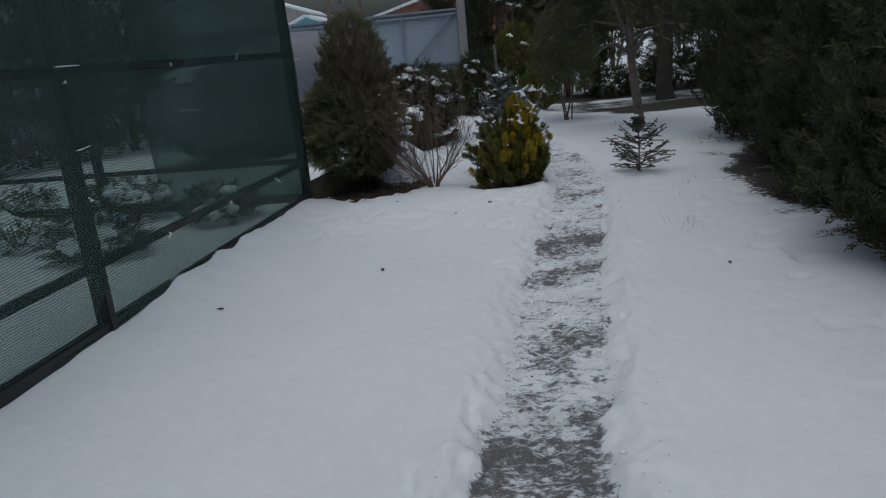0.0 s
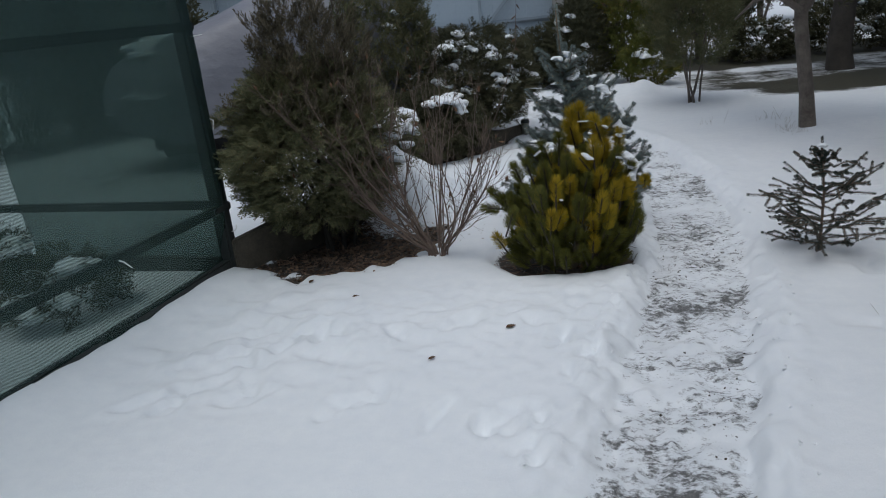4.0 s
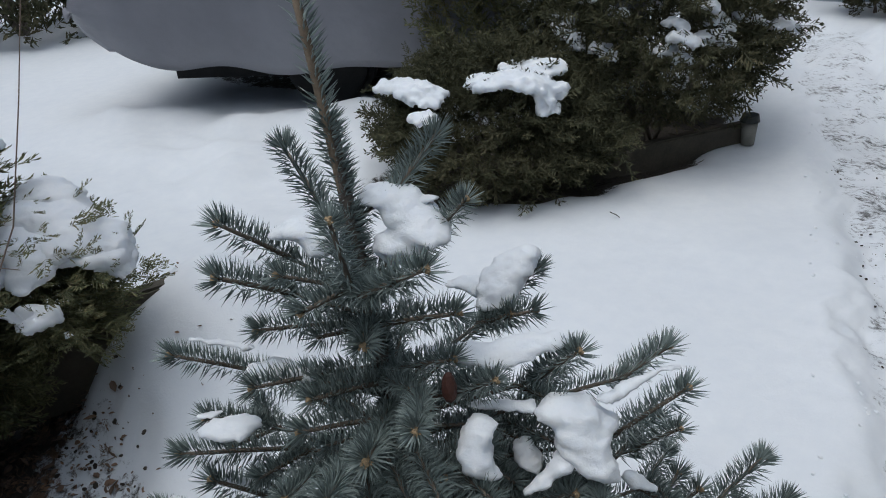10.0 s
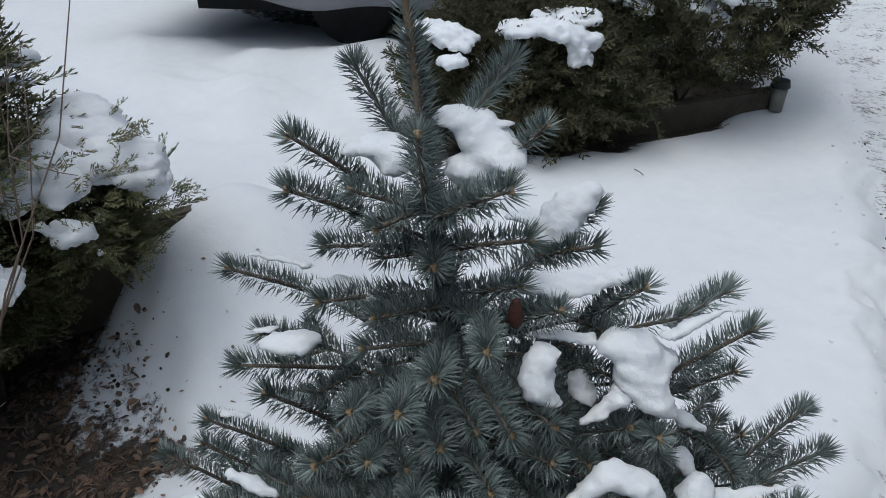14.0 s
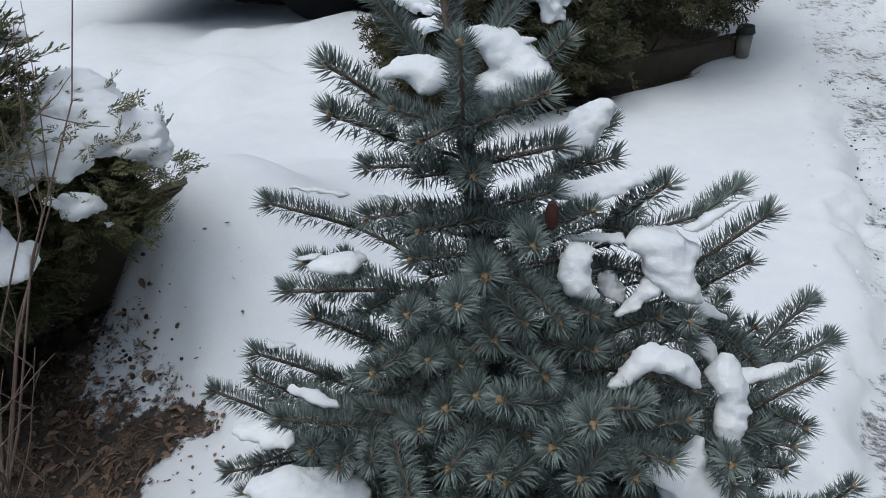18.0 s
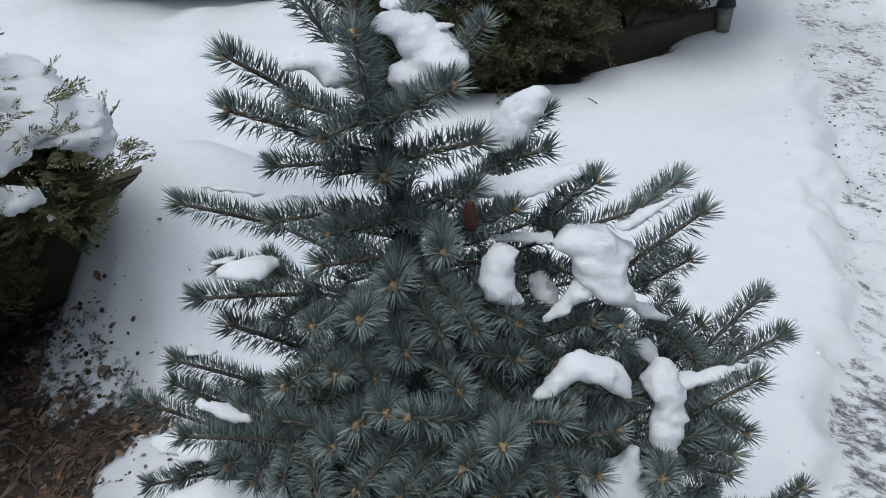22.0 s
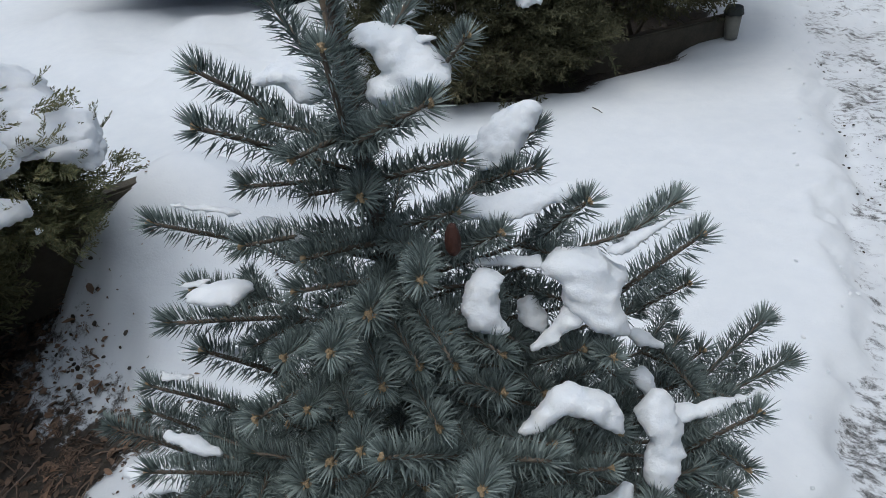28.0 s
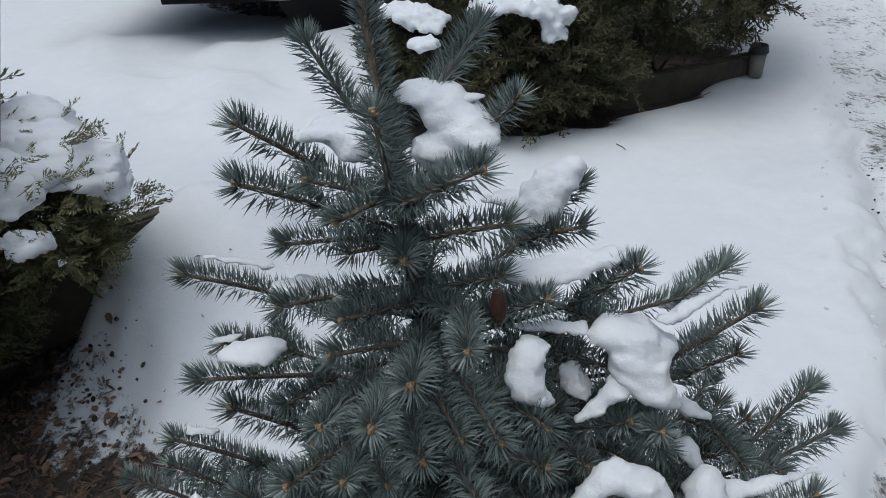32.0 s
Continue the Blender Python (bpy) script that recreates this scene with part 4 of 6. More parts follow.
def bough(tip, side=0.64, seed=0, aged=True):
    """A bough from the trunk to a tip: shoots end to end, with side shoots at each joint."""
    rng = np.random.default_rng(seed)
    tip = np.array(tip, float)
    r = math.hypot(*(tip[:2] - trunk_at(tip[2])[:2]))
    root = trunk_at(max(0.05, tip[2] - 0.42 * r))
    total = np.linalg.norm(tip - root)
    n = max(1, round(total / 0.125))
    sag = np.array([0, 0, -0.05 * total])
    pts = [root + (tip - root) * k + sag * math.sin(k * math.pi) for k in np.linspace(0, 1, n + 1)]
    for k in range(n):
        place_shoot(pts[k], pts[k + 1], bud=False, aged=aged)
        if k == n - 1:
            break
        w = pts[k + 1] - pts[k]
        w /= np.linalg.norm(w)
        s = np.cross(w, (0, 0, 1))
        s /= np.linalg.norm(s)
        for sg in (-1, 1):
            ln = side * (0.11 + 0.035 * (n - 1 - k)) * rng.uniform(0.8, 1.2)
            d = w * 0.62 + s * sg * rng.uniform(0.6, 0.85) + np.array([0, 0, rng.uniform(-0.1, 0.22)])
            q = pts[k + 1] + d / np.linalg.norm(d) * ln
            place_shoot(pts[k + 1], q, bud=False, aged=aged)
        if rng.random() < 0.45:
            d = w * 0.75 + np.array([0, 0, 0.6]) + s * rng.uniform(-0.35, 0.35)
            place_shoot(pts[k + 1], pts[k + 1] + d / np.linalg.norm(d) * 0.085 * rng.uniform(0.8, 1.2), aged=aged)
        if n > 2 and k == 0:
            d = w * 0.7 + np.array([0, 0, -0.55]) + s * rng.uniform(-0.3, 0.3)
            place_shoot(pts[k + 1], pts[k + 1] + d * 0.10, aged=aged)


# the outer shoots, tier by tier: east, north and height of each tip, its heading and rise in degrees, its length
SHOOTS_CROWN = [(0.567, 8.075, 1.071, 93, 28, 0.09), (0.63, 7.855, 1.068, -53, 64, 0.11), (0.411, 7.979, 1.061, 169, 37, 0.09), (0.654, 8.012, 1.034, 12, 51, 0.08), (0.449, 7.854, 1.02, -106, 43, 0.1), (0.694, 7.902, 1.017, 8, 31, 0.09), (0.542, 7.851, 0.989, -107, 31, 0.09), (0.481, 7.82, 0.982, -97, 35, 0.1), (0.678, 7.959, 0.935, 10, 22, 0.1), (0.507, 7.837, 0.919, -106, 18, 0.11), (0.62, 7.881, 0.918, -46, 16, 0.07), (0.678, 7.947, 0.886, 2, 29, 0.1), (0.537, 7.8, 0.882, -100, 18, 0.09), (0.714, 7.848, 0.881, -51, 18, 0.08), (0.769, 8.041, 0.876, -4, 48, 0.09)]
SHOOTS_UPPER = [(0.63, 8.176, 0.872, 83, 18, 0.09), (0.717, 7.965, 0.864, -1, 37, 0.08), (0.572, 7.84, 0.856, -102, 15, 0.08), (0.65, 8.088, 0.855, -8, 35, 0.06), (0.873, 8.074, 0.854, 18, 49, 0.125), (0.686, 7.759, 0.852, -51, 27, 0.08), (0.678, 7.816, 0.85, -52, 25, 0.07), (0.357, 7.807, 0.845, -112, 34, 0.13), (0.58, 7.816, 0.835, -106, 19, 0.1), (0.812, 8.168, 0.825, 71, 10, 0.07), (0.618, 7.76, 0.812, -55, 31, 0.08), (0.75, 7.84, 0.807, -31, 3, 0.09), (0.715, 7.832, 0.795, -30, 4, 0.08), (0.7, 7.797, 0.79, -37, 8, 0.08), (0.763, 7.895, 0.784, -17, 11, 0.09)]
SHOOTS_MIDDLE = [(0.41, 7.803, 0.779, -101, 36, 0.08), (0.432, 7.753, 0.773, -118, 19, 0.13), (0.649, 7.75, 0.773, -54, 32, 0.08), (0.828, 7.767, 0.772, -56, 38, 0.08), (0.763, 8.013, 0.769, -12, 16, 0.09), (0.755, 7.805, 0.763, -33, 14, 0.09), (0.735, 7.754, 0.762, -109, 36, 0.09), (0.853, 8.118, 0.76, -1, 49, 0.08), (0.707, 7.753, 0.753, -46, 30, 0.08), (0.835, 7.979, 0.752, -50, 31, 0.08), (0.768, 7.885, 0.746, -9, 23, 0.09), (0.799, 7.985, 0.74, -4, 42, 0.09), (0.795, 7.751, 0.736, -86, 21, 0.09), (0.447, 7.773, 0.727, -119, 43, 0.1), (0.576, 7.74, 0.726, -80, 20, 0.1)]
SHOOTS_LOWER = [(0.673, 7.745, 0.724, -55, 35, 0.07), (0.824, 7.884, 0.71, -15, 35, 0.09), (0.712, 7.696, 0.704, -76, 21, 0.1), (0.75, 7.713, 0.703, -69, 24, 0.09), (0.516, 7.648, 0.7, -114, 35, 0.11), (0.819, 7.766, 0.693, -82, 20, 0.09), (0.649, 7.729, 0.692, -28, 38, 0.08), (0.963, 8.045, 0.691, 14, 53, 0.12), (0.76, 7.725, 0.688, -81, 23, 0.1), (0.858, 7.954, 0.682, -15, 20, 0.09), (0.856, 7.813, 0.673, -44, 16, 0.09), (0.867, 7.919, 0.671, 6, 38, 0.11), (0.875, 7.858, 0.668, -19, 32, 0.1), (0.673, 7.677, 0.65, -39, 9, 0.1), (0.348, 7.741, 0.646, -129, 37, 0.12)]
SHOOTS_SKIRT = [(0.922, 7.91, 0.643, -65, 34, 0.08), (0.357, 7.726, 0.622, -126, 48, 0.11), (0.882, 8.111, 0.618, -37, 3, 0.09), (0.904, 8.287, 0.616, 70, 21, 0.12), (0.86, 8.186, 0.615, 8, 60, 0.07), (0.507, 7.685, 0.608, -73, 18, 0.09), (0.965, 8.045, 0.607, -32, 24, 0.09), (0.549, 7.688, 0.606, -57, 10, 0.09), (0.963, 8.01, 0.605, -27, 33, 0.09), (0.289, 7.699, 0.579, -140, 36, 0.11), (0.709, 7.643, 0.576, -73, -3, 0.11), (0.787, 7.7, 0.56, -8, 12, 0.11), (0.937, 8.098, 0.556, -38, 44, 0.11), (0.941, 8.299, 0.552, 61, 8, 0.1), (0.432, 7.628, 0.531, -89, 52, 0.1)]
SHOOTS_FOOT = [(0.559, 7.607, 0.528, -89, 7, 0.11), (0.364, 7.647, 0.513, -115, 20, 0.11), (0.955, 8.063, 0.512, -27, 42, 0.11), (0.893, 7.816, 0.512, -13, 17, 0.11), (0.385, 7.68, 0.509, -107, 9, 0.11), (0.671, 7.607, 0.482, -75, -6, 0.11), (0.997, 8.063, 0.464, -4, 40, 0.11), (0.488, 7.583, 0.446, -105, -15, 0.11), (1.03, 8.157, 0.435, -13, 70, 0.1), (0.864, 7.767, 0.434, -66, -10, 0.11), (1.055, 8.095, 0.416, 0, 46, 0.11), (0.943, 7.88, 0.385, -54, -16, 0.11), (1.043, 8.056, 0.34, 8, 42, 0.11)]


def outer_shoot(x, y, z, heading, rise, length, seed):
    """A shoot with its bud, and the bough that carries it out from the trunk."""
    rng = np.random.default_rng(seed)
    tip = np.array([x, y, z]) - BASE
    h, r = radians(heading), radians(rise)
    foot = tip - length * np.array([math.cos(h) * math.cos(r), math.sin(h) * math.cos(r), math.sin(r)])
    place_shoot(foot, tip, girth=rng.uniform(0.98, 1.2))
    reach = math.hypot(*(foot[:2] - trunk_at(foot[2])[:2]))
    root = trunk_at(max(0.06, foot[2] - 0.35 * reach))
    n = max(1, round(float(np.linalg.norm(foot - root)) / 0.105))
    pts = [root + (foot - root) * k for k in np.linspace(0, 1, n + 1)]
    for k in range(n):
        place_shoot(pts[k], pts[k + 1], bud=False, aged=True)
        w = (foot - root) / (np.linalg.norm(foot - root) + 1e-6)
        side = np.cross(w, (0, 0, 1))
        side /= np.linalg.norm(side) + 1e-6
        for sg in (-1, 1):
            if rng.random() < (0.9 if z < 0.62 else 0.35):
                d = w * 0.65 + side * sg * rng.uniform(0.5, 0.8) + np.array([0, 0, rng.uniform(-0.15, 0.15)])
                place_shoot(pts[k + 1] - w * 0.02, pts[k + 1] - w * 0.02 + d / np.linalg.norm(d) * rng.uniform(0.055, 0.08), bud=rng.random() < 0.4)
    return tip


taken = [outer_shoot(*row, 300 + k) for k, row in enumerate(SHOOTS_CROWN + SHOOTS_UPPER + SHOOTS_MIDDLE + SHOOTS_LOWER + SHOOTS_SKIRT + SHOOTS_FOOT)]
for z0, z1 in ((0.62, 0.75), (0.73, 0.86), (0.84, 0.94), (0.92, 1.02)):
    place_shoot(trunk_at(z0), trunk_at(z1), bud=False)
# the leader: a stout brown stem with open needles
place_shoot(trunk_at(0.98), np.array((0.545, 7.94, 1.12)) - BASE, bud=False, aged=True, girth=1.15)
lead = np.array([(0.55, 7.944, 1.04), (0.543, 7.941, 1.12), (0.540, 7.934, 1.20), (0.537, 7.926, 1.29)]) - BASE
leader = piece("leader", fast_mesh("leader", *tube(lead, [0.0058, 0.0052, 0.0046, 0.0034], 8), smooth=True), LEADER, spruce, "stout pale brown leading shoot")
lv, lf = needle_shoot(0.26, 400, 0.0195, 0.0011, 990, opening=50, forward_tip=30)
turn = np.array(Vector(lead[-1] - lead[0]).to_track_quat("X", "Z").to_matrix())
lv = lv * np.array([1, 1.15, 1.15]) @ turn.T + lead[0]
piece("needles", fast_mesh("needles", lv, lf), BLUE, leader)
# the shaded rest of each whorl, and the far side
for wz, r, n in ((0.08, 0.42, 11), (0.18, 0.46, 12), (0.28, 0.44, 12), (0.38, 0.39, 12), (0.47, 0.32, 11), (0.56, 0.26, 11), (0.66, 0.20, 10), (0.76, 0.15, 8), (0.85, 0.11, 6)):
    off = spr.random() * 6.28
    for k in range(n):
        a = off + k * 6.283 / n + spr.uniform(-0.2, 0.2)
        rr = r * spr.uniform(0.8, 1.05)
        tip = trunk_at(wz) + np.array([math.cos(a) * rr, math.sin(a) * rr, spr.uniform(-0.04, 0.04)])
        if all(np.linalg.norm(tip - o) > 0.06 for o in taken):
            bough(tip, seed=400 + int(wz * 100) * 20 + k, side=0.75 if wz < 0.5 else 0.55, aged=wz > 0.5)
            taken.append(tip)


def drape(parent, base, line, seed, voxel=0.0042, label="smooth clump of settled snow"):
    """Snow settled along a line of places (x, y, z, half-width): rounded on top, flat below."""
    rng = np.random.default_rng(seed)
    p = np.array(line) - np.array([*base, 0])
    if len(p) == 1:
        p = np.concatenate([p, p])
    u = np.linspace(0, len(p) - 1, 9 * (len(p) - 1) + 1)
    q = np.stack([np.interp(u, np.arange(len(p)), p[:, k]) for k in range(4)], 1)
    blobs = []
    for x, y, z, r in q:
        r *= rng.uniform(0.95, 1.25)
        d = rng.normal(size=3) * 0.2 * r
        blobs.append((x + d[0], y + d[1], z - 0.05 * r + 0.3 * d[2], r, r, r * 0.56))
        for _ in range(2):
            a = rng.random() * 6.283
            blobs.append((x + math.cos(a) * 0.7 * r, y + math.sin(a) * 0.7 * r, z - 0.2 * r, r * 0.62, r * 0.62, r * 0.36))
    return snow_pad("snow_load", blobs, parent, voxel, label, seed, 0.05)


def snow_on_bough(line):
    drape(spruce, BASE, line, 500 + int(abs(line[0][0] * 1000 + line[0][2] * 700)))


def pads(parent, base, lumps, voxel, seed, name="snow_load", label="clump of settled snow"):
    """Snow lying along a line of places: (x, y, z, width, height) each."""
    rng = np.random.default_rng(seed)
    blobs = []
    for (x, y, z, w, h), (x1, y1, z1, w1, h1) in zip(lumps, lumps[1:] + lumps[-1:]):
        for k in rng.random(26):
            ww, hh = (w * (1 - k) + w1 * k) * 1.3, h * (1 - k) + h1 * k
            a, q = rng.random() * 6.283, math.sqrt(rng.random())
            c = np.array([x, y, z]) * (1 - k) + np.array([x1, y1, z1]) * k
            c = c + np.array([math.cos(a) * q * ww * 0.75, math.sin(a) * q * ww * 0.75, -0.5 * hh * q * q])
            r = ww * rng.uniform(0.22, 0.44)
            blobs.append((*(c - base), r, r, min(hh * rng.uniform(0.5, 0.8), r)))
        blobs.append((x - base[0], y - base[1], z - base[2] - 0.2 * h, w * 0.65, w * 0.65, h * 0.6))
    return snow_pad(name, blobs, parent, voxel, label, seed)


snow_on_bough([(0.502, 7.884, 1.007, 0.008), (0.517, 7.904, 1.014, 0.015), (0.533, 7.917, 1.013, 0.02), (0.544, 7.911, 0.996, 0.015)])
snow_on_bough([(0.556, 7.972, 1.034, 0.014), (0.575, 7.99, 1.030, 0.020), (0.594, 7.997, 1.014, 0.023), (0.62, 7.988, 1.004, 0.019), (0.636, 7.978, 1.0, 0.012), (0.612, 7.985, 0.998, 0.020), (0.594, 7.975, 0.985, 0.021), (0.593, 7.967, 0.971, 0.011)])
snow_on_bough([(0.61, 8.01, 1.026, 0.007), (0.599, 7.998, 1.025, 0.011)])
snow_on_bough([(0.634, 8.154, 0.907, 0.012), (0.625, 8.135, 0.895, 0.017), (0.616, 8.107, 0.873, 0.02), (0.622, 8.099, 0.859, 0.018)])
snow_on_bough([(0.559, 8.085, 0.87, 0.007), (0.581, 8.104, 0.869, 0.014), (0.598, 8.116, 0.865, 0.019)])
snow_on_bough([(0.64, 7.954, 0.878, 0.006), (0.665, 7.971, 0.873, 0.013), (0.691, 7.992, 0.87, 0.017), (0.715, 8.016, 0.873, 0.015), (0.735, 8.04, 0.879, 0.011), (0.755, 8.057, 0.878, 0.006)])
snow_on_bough([(0.797, 8.178, 0.827, 0.007), (0.786, 8.155, 0.814, 0.011), (0.774, 8.126, 0.793, 0.016)])
snow_on_bough([(0.858, 8.109, 0.853, 0.003), (0.838, 8.091, 0.852, 0.005), (0.817, 8.063, 0.842, 0.007), (0.801, 8.039, 0.831, 0.008)])
snow_on_bough([(0.751, 7.997, 0.817, 0.009), (0.77, 8.018, 0.82, 0.018), (0.789, 8.022, 0.807, 0.024), (0.796, 8.008, 0.784, 0.021), (0.816, 8.011, 0.768, 0.013), (0.829, 8.013, 0.758, 0.005)])
snow_on_bough([(0.785, 7.992, 0.778, 0.013), (0.775, 7.968, 0.761, 0.009), (0.763, 7.947, 0.75, 0.004)])
snow_on_bough([(0.687, 7.961, 0.822, 0.006), (0.708, 7.979, 0.821, 0.007), (0.735, 8.0, 0.817, 0.009)])
snow_on_bough([(0.72, 7.934, 0.832, 0.012), (0.721, 7.917, 0.813, 0.014), (0.731, 7.913, 0.798, 0.012), (0.75, 7.921, 0.788, 0.005)])
snow_on_bough([(0.723, 8.002, 0.761, 0.009), (0.735, 7.996, 0.742, 0.013)])
snow_on_bough([(0.792, 7.88, 0.71, 0.005), (0.804, 7.9, 0.721, 0.01), (0.814, 7.924, 0.738, 0.013), (0.831, 7.933, 0.731, 0.014), (0.85, 7.939, 0.718, 0.012), (0.863, 7.938, 0.705, 0.006)])
snow_on_bough([(0.874, 8.013, 0.696, 0.007), (0.877, 8.001, 0.681, 0.015), (0.892, 7.998, 0.662, 0.012), (0.897, 7.984, 0.642, 0.015), (0.897, 7.969, 0.626, 0.012), (0.912, 7.97, 0.611, 0.004)])
snow_on_bough([(0.887, 8.025, 0.661, 0.011), (0.912, 8.049, 0.663, 0.008), (0.934, 8.074, 0.668, 0.005), (0.955, 8.098, 0.673, 0.004)])
snow_on_bough([(0.819, 8.071, 0.707, 0.009), (0.841, 8.08, 0.695, 0.007)])
snow_on_bough([(0.831, 8.067, 0.655, 0.01), (0.846, 8.064, 0.638, 0.007)])
snow_on_bough([(0.876, 7.946, 0.621, 0.006), (0.874, 7.928, 0.604, 0.015), (0.86, 7.905, 0.593, 0.019), (0.886, 7.921, 0.583, 0.022), (0.913, 7.937, 0.575, 0.019)])
snow_on_bough([(0.372, 7.829, 0.861, 0.004), (0.399, 7.849, 0.857, 0.006), (0.43, 7.869, 0.849, 0.007)])
snow_on_bough([(0.5, 7.825, 0.874, 0.007), (0.522, 7.846, 0.875, 0.012), (0.545, 7.857, 0.865, 0.007), (0.561, 7.865, 0.859, 0.003)])
snow_on_bough([(0.47, 7.774, 0.812, 0.011), (0.488, 7.79, 0.812, 0.014), (0.502, 7.804, 0.813, 0.014)])
snow_on_bough([(0.417, 7.79, 0.793, 0.005), (0.433, 7.806, 0.795, 0.007)])
snow_on_bough([(0.404, 7.766, 0.709, 0.006), (0.437, 7.791, 0.704, 0.007), (0.464, 7.813, 0.702, 0.008)])
snow_on_bough([(0.358, 7.756, 0.654, 0.007), (0.384, 7.776, 0.651, 0.006)])
snow_on_bough([(0.498, 7.685, 0.706, 0.006), (0.517, 7.695, 0.698, 0.009), (0.535, 7.702, 0.689, 0.006), (0.545, 7.709, 0.685, 0.004)])
snow_on_bough([(0.452, 7.635, 0.555, 0.014), (0.482, 7.658, 0.55, 0.025), (0.508, 7.679, 0.547, 0.023), (0.534, 7.701, 0.547, 0.018), (0.553, 7.71, 0.537, 0.014)])
snow_on_bough([(0.53, 7.714, 0.582, 0.009), (0.532, 7.703, 0.569, 0.011)])
snow_on_bough([(0.447, 7.598, 0.526, 0.022), (0.492, 7.621, 0.526, 0.031), (0.542, 7.642, 0.519, 0.022), (0.581, 7.664, 0.524, 0.022)])
snow_on_bough([(0.642, 7.641, 0.566, 0.011), (0.67, 7.658, 0.572, 0.018)])
snow_on_bough([(0.719, 7.678, 0.617, 0.015), (0.726, 7.675, 0.601, 0.017)])
snow_on_bough([(0.745, 7.698, 0.578, 0.019), (0.779, 7.708, 0.56, 0.023), (0.809, 7.715, 0.542, 0.019), (0.816, 7.705, 0.512, 0.011)])
snow_on_bough([(0.813, 7.761, 0.533, 0.009), (0.862, 7.783, 0.527, 0.007)])
snow_on_bough([(0.884, 7.861, 0.515, 0.018), (0.911, 7.868, 0.502, 0.027)])
snow_on_bough([(0.872, 7.924, 0.563, 0.023), (0.889, 7.927, 0.55, 0.019)])
snow_on_bough([(0.376, 7.68, 0.575, 0.012), (0.428, 7.704, 0.569, 0.016)])
snow_on_bough([(0.852, 7.773, 0.461, 0.011), (0.867, 7.778, 0.456, 0.009)])
snow_on_bough([(0.831, 7.597, 0.414, 0.03), (0.894, 7.628, 0.412, 0.042), (0.922, 7.636, 0.4, 0.03)])
cone_v = ICO[0] * np.array([0.008, 0.008, 0.019]) * (1 + 0.12 * np.sin(ICO[0][:, 2:3] * 22))
piece("cone", fast_mesh("cone", cone_v + np.array((0.691, 7.923, 0.872)) - BASE, ICO[1], False), CONE, spruce, "small dark red-brown cone")

# ---- golden mountain pine in front of it ----
pine = thing("golden_pine", 0.61, 7.26, 0.0, "low dwarf pine with golden-green needles and lumps of snow", "pine shrub")
stems("stem", pine, [(0, 0, -0.05)] * 5, [(0.05, 0.02, 0.55), (0.22, -0.1, 0.35), (-0.2, -0.08, 0.38), (0.1, 0.2, 0.35), (-0.12, 0.18, 0.4)], 0.014, 0.006, 71, BARK)
TUFT = []
for k, ln in enumerate((0.075, 0.09, 0.11)):
    stem = fast_mesh("shoot", *tube([(-0.05, 0, 0), (ln * 0.5, 0, 0), (ln * 0.92, 0, 0)], [0.005, 0.004, 0.003], 5), smooth=True)
    tufts = []
    for material in (PINEGREEN, GOLD):
        tufts.append(fast_mesh("needles", *needle_shoot(ln, int(ln * 3400) + 40, 0.047, 0.0011, 600 + k, opening=55, forward_tip=16, sweep=0.12, back=0.1)))
        tufts[-1].materials.append(material)
    TUFT.append((ln, stem, *tufts))
prng = np.random.default_rng(72)


def pine_shoot(tip, way, gold, k, scale=1.0):
    ln, stem, needles, needles_gold = TUFT[k % 3]
    w = np.array(way) / np.linalg.norm(way)
    m = Matrix.Translation(np.array(tip) - w * ln * scale) @ Vector(w).to_track_quat("X", "Z").to_matrix().to_4x4() @ Matrix.Rotation(prng.random() * 6.28, 4, "X") @ Matrix.Scale(scale, 4)
    s = piece("shoot", stem, LOG, pine, m=m)
    piece("needles", needles_gold if gold else needles, None, s)


PINE = np.array([0.61, 7.26, 0])
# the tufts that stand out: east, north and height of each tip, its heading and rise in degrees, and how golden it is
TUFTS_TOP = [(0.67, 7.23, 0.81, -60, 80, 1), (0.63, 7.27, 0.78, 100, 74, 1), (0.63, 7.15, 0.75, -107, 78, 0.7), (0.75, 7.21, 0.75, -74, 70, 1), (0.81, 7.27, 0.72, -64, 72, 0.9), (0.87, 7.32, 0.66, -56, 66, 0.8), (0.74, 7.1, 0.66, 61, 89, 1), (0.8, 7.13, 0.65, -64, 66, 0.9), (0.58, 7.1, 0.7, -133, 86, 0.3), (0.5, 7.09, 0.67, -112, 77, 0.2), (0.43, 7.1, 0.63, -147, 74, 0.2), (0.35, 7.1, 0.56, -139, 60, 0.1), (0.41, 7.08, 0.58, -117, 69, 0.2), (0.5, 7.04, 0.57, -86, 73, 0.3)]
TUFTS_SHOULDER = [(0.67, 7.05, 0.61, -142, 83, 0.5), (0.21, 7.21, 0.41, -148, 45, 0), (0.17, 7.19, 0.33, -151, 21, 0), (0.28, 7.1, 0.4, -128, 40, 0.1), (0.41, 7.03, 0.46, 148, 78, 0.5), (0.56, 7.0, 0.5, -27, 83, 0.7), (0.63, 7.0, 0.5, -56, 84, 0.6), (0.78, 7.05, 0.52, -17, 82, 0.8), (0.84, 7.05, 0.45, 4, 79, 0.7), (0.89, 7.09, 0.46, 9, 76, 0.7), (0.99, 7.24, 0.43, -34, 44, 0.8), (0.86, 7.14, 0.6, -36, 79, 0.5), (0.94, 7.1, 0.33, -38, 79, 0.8)]
